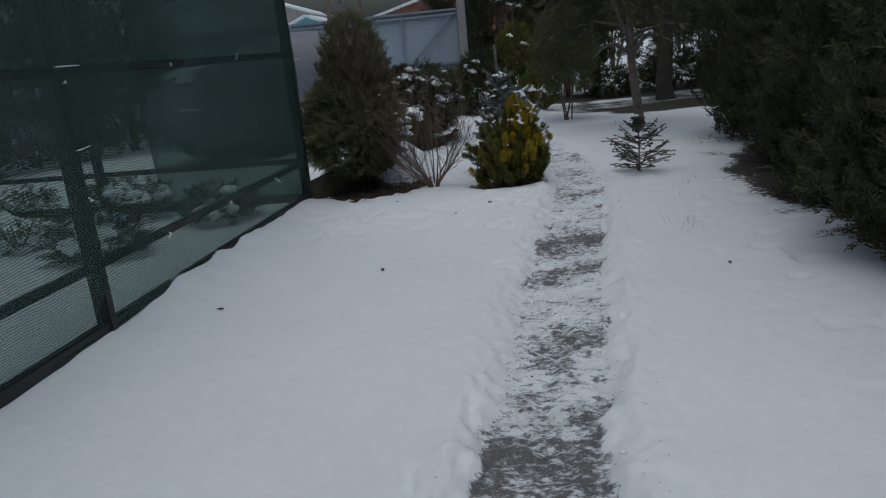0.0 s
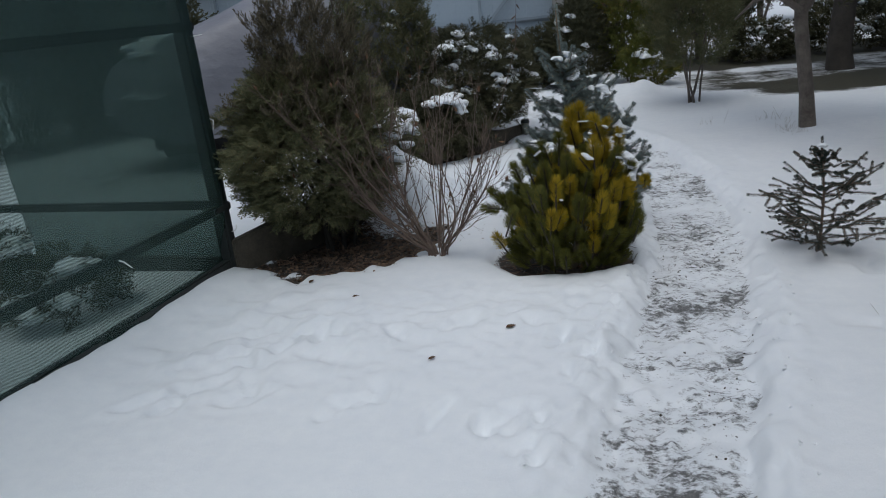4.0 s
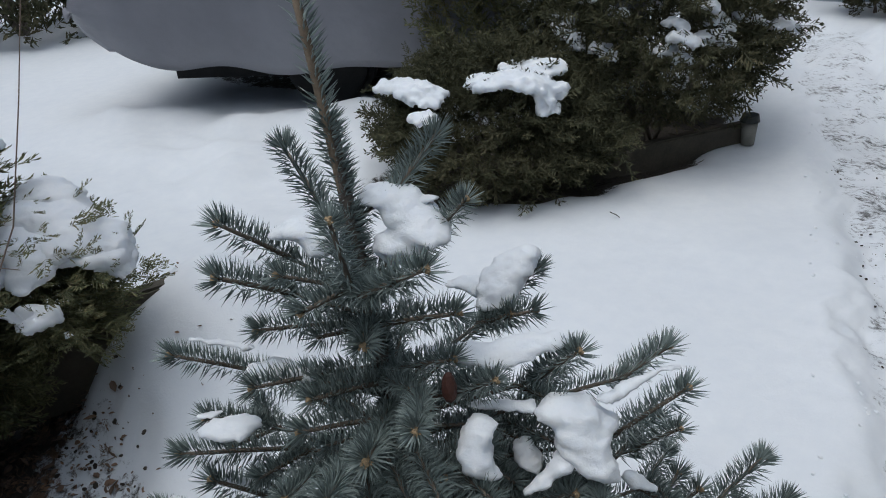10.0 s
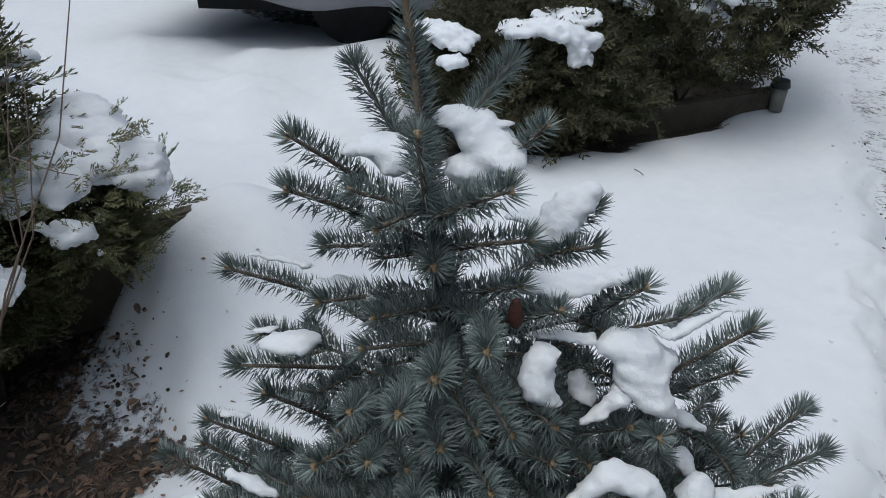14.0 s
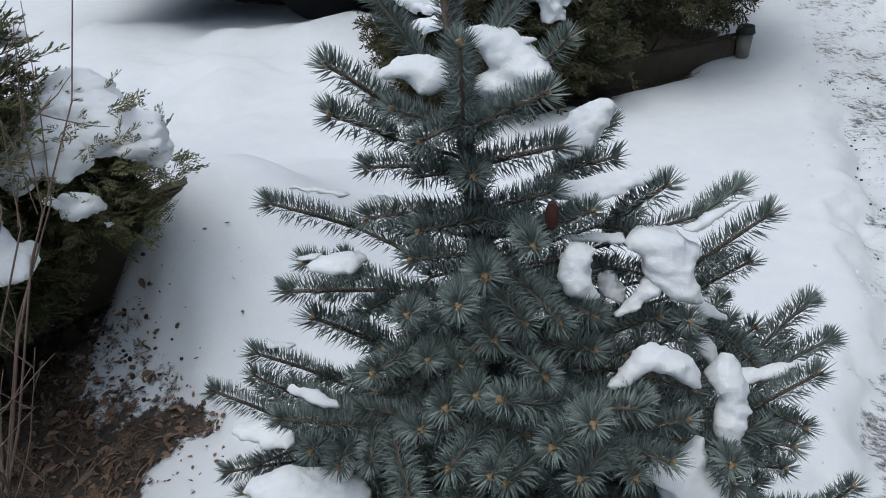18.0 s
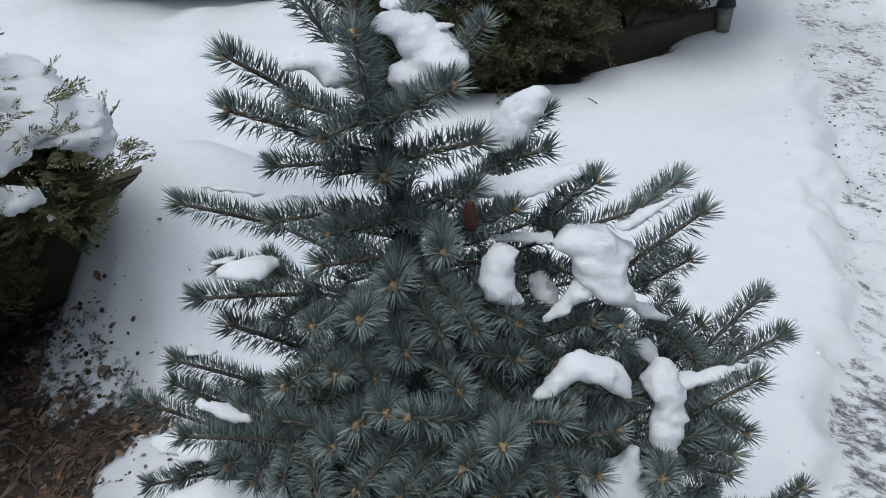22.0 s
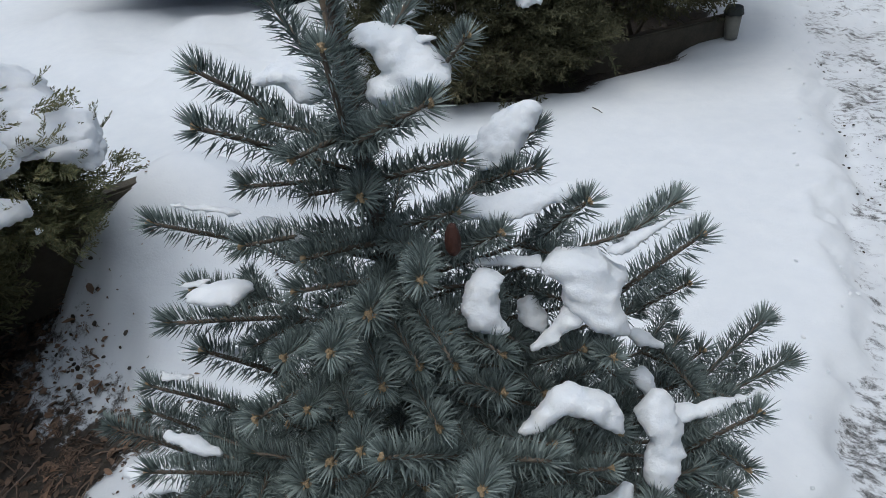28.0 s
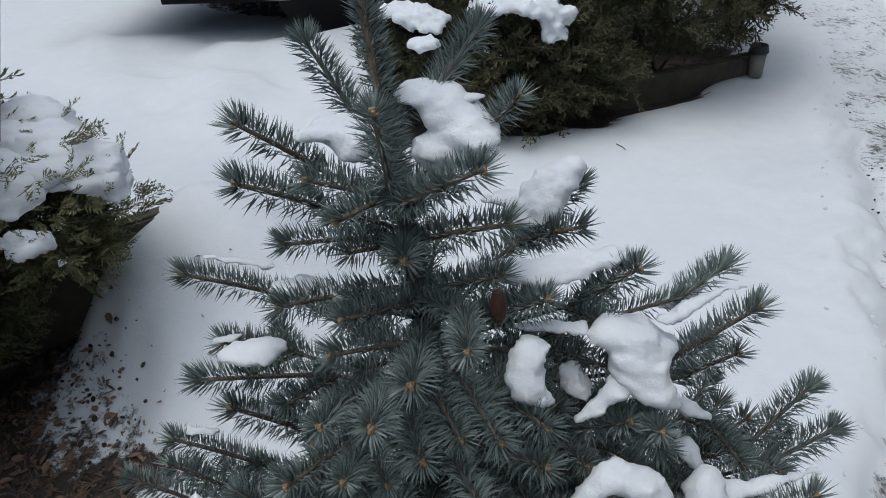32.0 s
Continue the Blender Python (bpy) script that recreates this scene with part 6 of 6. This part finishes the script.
# ---- seen through the net: low snowy bushes and the dark hedge beyond ----
for k, (x, y, r, h) in enumerate([(-3.8, 6.2, 0.45, 0.5), (-3.1, 6.9, 0.4, 0.42), (-2.7, 5.6, 0.35, 0.35), (-4.6, 5.2, 0.5, 0.5), (-2.1, 6.6, 0.3, 0.3)]):
    juniper("low_bush", x, y, 260, h, r, r, 0.02, dome, 0.13, 0.4, DARKCON, 1900 + 30 * k, "low dark bush dusted with snow inside the shelter", "shrub", COARSE, snow=5, snow_r=0.08)
for k, (x, y) in enumerate([(-6.2, 13.6), (-7.3, 12.3), (-8.1, 10.9), (-8.7, 9.3), (-9.2, 7.6), (-9.5, 5.9), (-9.6, 4.1)]):
    juniper("boundary_thuja", x, y, 1300, 3.8, 1.05, 1.05, 0.0, column, 0.36, 0.7, DARKCON, 2200 + 30 * k, "tall dark boundary thuja", "thuja tree", DISTANT, snow=0, lump=0.3, shell=0.6)

# ---- trees at the back ----
for k, (x, y, h, r) in enumerate([(0.95, 16.6, 5.0, 0.8), (2.3, 17.2, 5.2, 0.85), (-0.1, 18.0, 4.6, 0.7), (4.6, 24.5, 5.6, 0.9), (7.0, 25.5, 6, 1.1), (8.0, 16.5, 5.2, 1.1), (5.9, 12.5, 4.6, 1.0), (10.0, 14.5, 5.2, 1.1), (2.6, 21.5, 5.5, 1.0), (9.0, 23.0, 5.8, 1.2), (10.0, 19.5, 5.5, 1.2)]):
    juniper("tall_thuja", x, y, 1900, h, r, r, 0.3, column, 0.30, 0.7, DARKCON, 1100 + 20 * k, "tall dark thuja at the back of the garden", "thuja tree", DISTANT, snow=3, snow_r=0.07, lump=0.35, shell=0.6)

# Conifer clumps added to break up the bright snow, standing in for fallen branches.
for k, (x, y, h, r) in enumerate([(3.1, 16.3, 0.55, 0.5), (4.5, 16.7, 0.7, 0.7), (5.9, 17.0, 0.8, 0.8), (7.4, 16.8, 0.7, 0.8), (5.2, 19.5, 0.9, 0.8), (7.2, 20.5, 0.9, 0.9)]):
    juniper("branch_stand_in", x, y, 420, h, r, r, 0.0, dome, 0.24, 0.35, DARKCON, 2600 + 30 * k, "dark clump standing in for snow-dusted fallen branches at the garden's back", "conifer shrub", DISTANT, snow=7, snow_r=0.07)


def pine_tree(name, x, y, h, clear, r, seed, label, radius, bark=BARK, lean=0.0, bare=()):
    """A pale trunk with spreading limbs and a loose needle crown."""
    rng = np.random.default_rng(seed)
    t = thing(name, x, y, 0.0, label, "pine tree")
    p = [(0.03, 0, -0.1), (0.0, 0, 0.3), (lean * 0.8 - 0.02, 0.02, 0.9), (lean * 1.5, 0.05, h * 0.5), (lean * 1.7, 0, h)]
    for q in bare:
        piece("bare_limb", fast_mesh("bare_limb", *tube(q, [radius * 0.55, radius * 0.4, radius * 0.28, radius * 0.12], 7), smooth=True), bark, t)
    piece("trunk", fast_mesh("trunk", *tube(p, [radius * 1.25, radius, radius * 0.9, radius * 0.7, radius * 0.2], 14), smooth=True), bark, t)
    for k in range(16):
        z = clear + (h - clear) * (k / 16) ** 1.2
        a = k * 2.4 + rng.uniform(-0.4, 0.4)
        ln = r * (1 - 0.6 * k / 16) * rng.uniform(0.75, 1.1)
        d = np.array([math.cos(a), math.sin(a), 0])
        q = [np.array([lean, 0, z]), np.array([lean, 0, z + 0.12]) + d * ln * 0.4, np.array([lean, 0, z + 0.05]) + d * ln * 0.75, np.array([lean, 0, z - 0.08]) + d * ln]
        limb = piece("limb", fast_mesh("limb", *tube(q, [radius * 0.4, radius * 0.28, radius * 0.18, 0.008], 6), smooth=True), BARK, t)
        n = 150
        u = rng.uniform(0.35, 1.0, n)
        c = np.stack([np.interp(u, [0, 0.4, 0.75, 1], [v[i] for v in q]) for i in range(3)], 1) + rng.normal(size=(n, 3)) * np.array([0.16, 0.16, 0.10])
        w = d[None] * 0.6 + rng.normal(size=(n, 3)) * 0.5 + np.array([0, 0, 0.25])
        piece("foliage", fast_mesh("foliage", *stamp(DISTANT[k % 3], frames_for(c, w, rng.random(n) * 6, 0.19 * rng.uniform(0.6, 1.2, n)))), DARKCON, limb)
    return t


pine_tree("pine_tree", 2.49, 10.5, 4.2, 1.25, 1.5, 1401, "pine with a forked pale grey trunk and bare drooping limbs", 0.062, lean=-0.06, bare=([(-0.05, 0, 0.98), (-0.30, -0.05, 1.16), (-0.46, -0.08, 1.12), (-0.62, -0.1, 0.98)], [(-0.05, 0, 1.0), (0.10, -0.02, 1.22), (0.28, -0.05, 1.24), (0.55, -0.08, 1.05)], [(-0.06, 0, 1.05), (-0.22, 0.02, 1.5), (-0.42, 0.0, 2.0), (-0.5, 0, 2.6)]))
pine_tree("pine_tree", 3.72, 14.2, 4.8, 1.4, 1.6, 1402, "pine with a thick dark trunk at the back", 0.15, LOG, lean=0.08)
pine_tree("pine_tree", 5.3, 15.2, 4.8, 1.0, 1.7, 1403, "pine with low dark limbs at the back", 0.12, LOG)

# ---- small spruce in the lawn ----
sap = thing("spruce_sapling", 1.84, 7.29, 0.0, "sparse little spruce sapling standing in the snow", "spruce sapling")
piece("trunk", fast_mesh("trunk", *tube([(0, 0, -0.05), (0.005, 0, 0.3), (-0.02, 0, 0.56)], [0.008, 0.006, 0.003], 6)), TWIG, sap)
SAPN = [fast_mesh("needles", *needle_shoot(0.1, 150, 0.0115, 0.0009, 1500 + k, opening=48)) for k in range(2)]
SAPS = fast_mesh("twig", *tube([(0, 0, 0), (0.05, 0, 0.002), (0.1, 0, 0)], [0.003, 0.0025, 0.0015], 5))
sr = np.random.default_rng(1510)


def sap_twig(a, b):
    w = Vector(b - a)
    m = Matrix.Translation(a) @ w.to_track_quat("X", "Z").to_matrix().to_4x4() @ Matrix.Diagonal((w.length / 0.1, 1, 1, 1))
    s = piece("twig", SAPS, TWIG, sap, m=m)
    piece("needles", SAPN[sr.integers(2)], SAPLING, s)


for z, r0 in ((0.04, 0.24), (0.07, 0.31), (0.12, 0.34), (0.17, 0.35), (0.23, 0.33), (0.28, 0.27), (0.33, 0.26), (0.40, 0.19), (0.45, 0.12), (0.50, 0.07)):
    for k in range(5):
        a = k * 1.257 + sr.uniform(-0.6, 0.6) + z * 23
        r = r0 * sr.uniform(0.5, 1.12)
        d = np.array([math.cos(a), math.sin(a), sr.uniform(-0.1, 0.4)])
        bow = np.array([sr.normal() * 0.03, sr.normal() * 0.03, sr.uniform(0.02, 0.12)]) * r / 0.3
        p = [np.array([0, 0, z + sr.uniform(-0.02, 0.02)]) + d * r * s + bow * s * s for s in (0, 0.33, 0.67, 1)]
        for q0, q1 in zip(p, p[1:]):
            sap_twig(q0, q1)
        s = np.array([-math.sin(a), math.cos(a), 0.1])
        for at in (0.4, 0.62, 0.82):
            for sg in (-1, 1):
                if sr.random() < 0.72:
                    q = p[0] + d * r * at + bow * at * at
                    w = d * 0.8 + s * sg * sr.uniform(0.4, 0.9) + np.array([0, 0, sr.uniform(-0.45, 0.3)])
                    sap_twig(q, q + w * r * sr.uniform(0.16, 0.42) * (1.2 - 0.5 * at))
sap_twig(np.array([-0.01, 0, 0.45]), np.array([-0.02, 0, 0.58]))
pads(sap, np.zeros(3), [(-0.02, -0.01, 0.55, 0.022, 0.025)], 0.008, 1520)

# ---- boards, lamp and ground clutter ----
def board(a, b, z0, z1, w, label, rise=0.0):
    a, b = Vector((*a, 0)), Vector((*b, 0))
    bm = bmesh.new()
    ln = (b - a).length
    box(bm, 0, ln, -w / 2, w / 2, z0, z1, 0.008)
    for v in bm.verts:
        v.co.z += rise * v.co.x / ln
    ob = part("bed_edging_board", bm, BOARD, None, label)
    ob.matrix_basis = Matrix.Translation(a) @ Matrix.Rotation(math.atan2((b - a).y, (b - a).x), 4, "Z")
    return tagged(ob, category="edging board", group="boards round the beds")


board((-1.38, 7.20), (-0.71, 8.331), -0.1, 0.19, 0.055, "weathered timber edging board of the thuja bed half under snow", 0.172)
board((-0.82, 9.92), (-0.10, 11.22), -0.12, 0.08, 0.05, "dark weathered timber edging board below the junipers")

lamp = thing("garden_lamp", -0.07, 11.15, -0.13, "small cream solar garden lamp beside the edging board", "garden lamp")
bm = bmesh.new()
bmesh.ops.create_cone(bm, cap_ends=True, segments=20, radius1=0.032, radius2=0.04, depth=0.12, matrix=Matrix.Translation((0, 0, 0.17)))
part("body", bm, LAMPC, lamp, "cream plastic body", True)
bm = bmesh.new()
bmesh.ops.create_cone(bm, cap_ends=True, segments=20, radius1=0.048, radius2=0.04, depth=0.035, matrix=Matrix.Translation((0, 0, 0.248)))
part("cap", bm, POST, lamp, "dark cap")
piece("stake", fast_mesh("stake", *tube([(0, 0, -0.1), (0, 0, 0.05), (0, 0, 0.12)], [0.008, 0.012, 0.014])), POST, lamp)


def strewn(name, cx, cy, rx, ry, n, template, size, material, label, category, seed, lift=0.0, inside=None):
    rng = np.random.default_rng(seed)
    a, k = rng.random(n) * 6.283, np.sqrt(rng.random(n))
    x, y = cx + rx * k * np.cos(a), cy + ry * k * np.sin(a)
    if inside is not None:
        ok = inside(x, y, rng)
        x, y = x[ok], y[ok]
    z = lie(x, y)[0] + lift
    w = rng.normal(size=(len(x), 3)) * np.array([1, 1, 0.25])
    me = fast_mesh(name, *stamp(template, frames_for(np.stack([x, y, z], 1), w, rng.normal(size=len(x)) * 0.5, size * rng.uniform(0.5, 1.4, len(x)))))
    return tagged(piece(name, me, material), label, category, kind="stuff")


CHIP = (ico(1)[0] * np.array([1, 0.75, 0.5]), ico(1)[1])
TWIGT = tube([(-1, 0, 0), (-0.2, 0.12, 0.05), (0.5, -0.05, 0.04), (1, 0.1, 0)], [0.05, 0.05, 0.04, 0.02], 4)
in_bed = lambda x, y, rng: lie(x, y)[2] + rng.normal(size=len(x)) * 0.15 > 0.5
strewn("leaf_litter", -0.75, 7.65, 0.72, 0.62, 2400, (LEAF[0] / 0.05, LEAF[1]), 0.027, LITTER, "brown leaves and thuja litter on the bed's soil", "leaf litter", 1601, 0.006, in_bed)
strewn("scattered_litter", -0.48, 7.85, 0.62, 0.6, 1100, (LEAF[0] / 0.05, LEAF[1]), 0.013, LITTER, "bits of litter scattered over the snow by the bed", "leaf litter", 1612, 0.003, lambda x, y, rng: lie(x, y)[2] + rng.normal(size=len(x)) * 0.16 + 0.5 * lattice(x, y, 8, 1613) > 0.24)
strewn("dead_sprays", -0.65, 7.72, 0.6, 0.55, 700, FROND[0], 0.055, LITTER, "shed rusty thuja sprays on the bed's soil", "leaf litter", 1602, 0.008, in_bed)
strewn("soil_crumbs", -0.75, 7.65, 0.75, 0.65, 1500, CHIP, 0.009, CRUMB, "dark soil crumbs in the bed", "soil", 1603, 0.0, in_bed)
strewn("twigs", -0.7, 7.65, 0.65, 0.6, 160, TWIGT, 0.035, TWIG, "thin fallen twigs in the bed", "twigs", 1604, 0.006, in_bed)
strewn("needle_litter", 0.57, 7.3, 0.45, 0.4, 500, TWIGT, 0.03, LITTER, "brown fallen needles under the pine", "needle litter", 1605, 0.004, in_bed)
strewn("juniper_litter", -0.8, 10.6, 0.8, 1.1, 700, TWIGT, 0.04, CRUMB, "dark litter under the junipers", "leaf litter", 1606, 0.004, in_bed)
strewn("hedge_litter", 3.3, 6.2, 0.9, 3.3, 2600, (LEAF[0] / 0.05, LEAF[1]), 0.02, CRUMB, "dark litter on the snow below the hedge", "leaf litter", 1607, 0.003, lambda x, y, rng: lattice(x, y, 2.3, 1617) + 0.35 * (x - 3.3) > 0.02)
on_path = lambda x, y, rng: (away(x, y) < 0.22) & (lattice(x, y, 2.6, 1609) + 0.7 * lattice(x, y, 11, 1629) > -0.12 + 0.50 * step(4.0, 6.0, y))
strewn("path_grit", 0.7, 5.0, 1.4, 6.5, 32000, CHIP, 0.0026, CRUMB, "dark grit and soil crumbs trodden into the path", "grit", 1608, 0.001, on_path)
clods = lambda x, y, rng: (away(x, y) < 0.25) & (lattice(x, y, 2.6, 1609) + 0.5 * lattice(x, y, 9, 1619) > 0.1)
strewn("path_clods", 0.7, 5.0, 1.4, 6.5, 7000, CHIP, 0.0055, CRUMB, "dark clods of soil trodden up on the path", "soil", 1611, 0.0, clods)
lumps_at = lambda x, y, rng: (away(x, y) > 0.24) & (away(x, y) < 0.42)
strewn("snow_crumbs", 0.7, 6.0, 1.4, 6.5, 2500, CHIP, 0.007, SNOW, "crumbs of kicked snow along the path", "snow", 1610, 0.002, lumps_at)
for k, (x, y, n, h) in enumerate([(2.02, 5.99, 26, 0.10), (1.72, 5.1, 14, 0.22), (2.05, 6.5, 12, 0.2), (2.35, 10.3, 26, 0.22), (1.75, 10.9, 8, 0.22), (2.3, 10.9, 24, 0.2), (-0.9, 5.0, 2, 0.08), (2.75, 6.3, 18, 0.25)]):
    rng = np.random.default_rng(1700 + k)
    a = np.stack([x + rng.normal(size=n) * 0.07, y + rng.normal(size=n) * 0.07, np.full(n, -0.02)], 1)
    b = a + np.stack([rng.normal(size=n) * 0.05, rng.normal(size=n) * 0.05, 0.75 * h * rng.uniform(0.3, 1.1, n)], 1)
    tagged(piece("grass_tuft", fast_mesh("grass_tuft", *spindles(a, b, 0.0009)), STRAW), "dry grass stalks poking out of the snow", "grass", "dry grass stalks", "stuff")
for k, (x, y) in enumerate([(-0.49, 6.75), (-0.82, 6.97), (-0.9, 7.05), (0.1, 6.1), (-0.35, 4.66), (0.36, 6.35), (1.75, 4.3), (-1.2, 4.1)]):
    tagged(piece("fallen_leaf", fast_mesh("fallen_leaf", LEAF[0] * (0.8 + 0.1 * (k % 3)), LEAF[1]), DRYLEAF, m=pose(x, y, level(x, y) + 0.006, 10, -8, k * 77)), "small dry brown leaf lying on the snow", "leaf", "leaves on the snow")
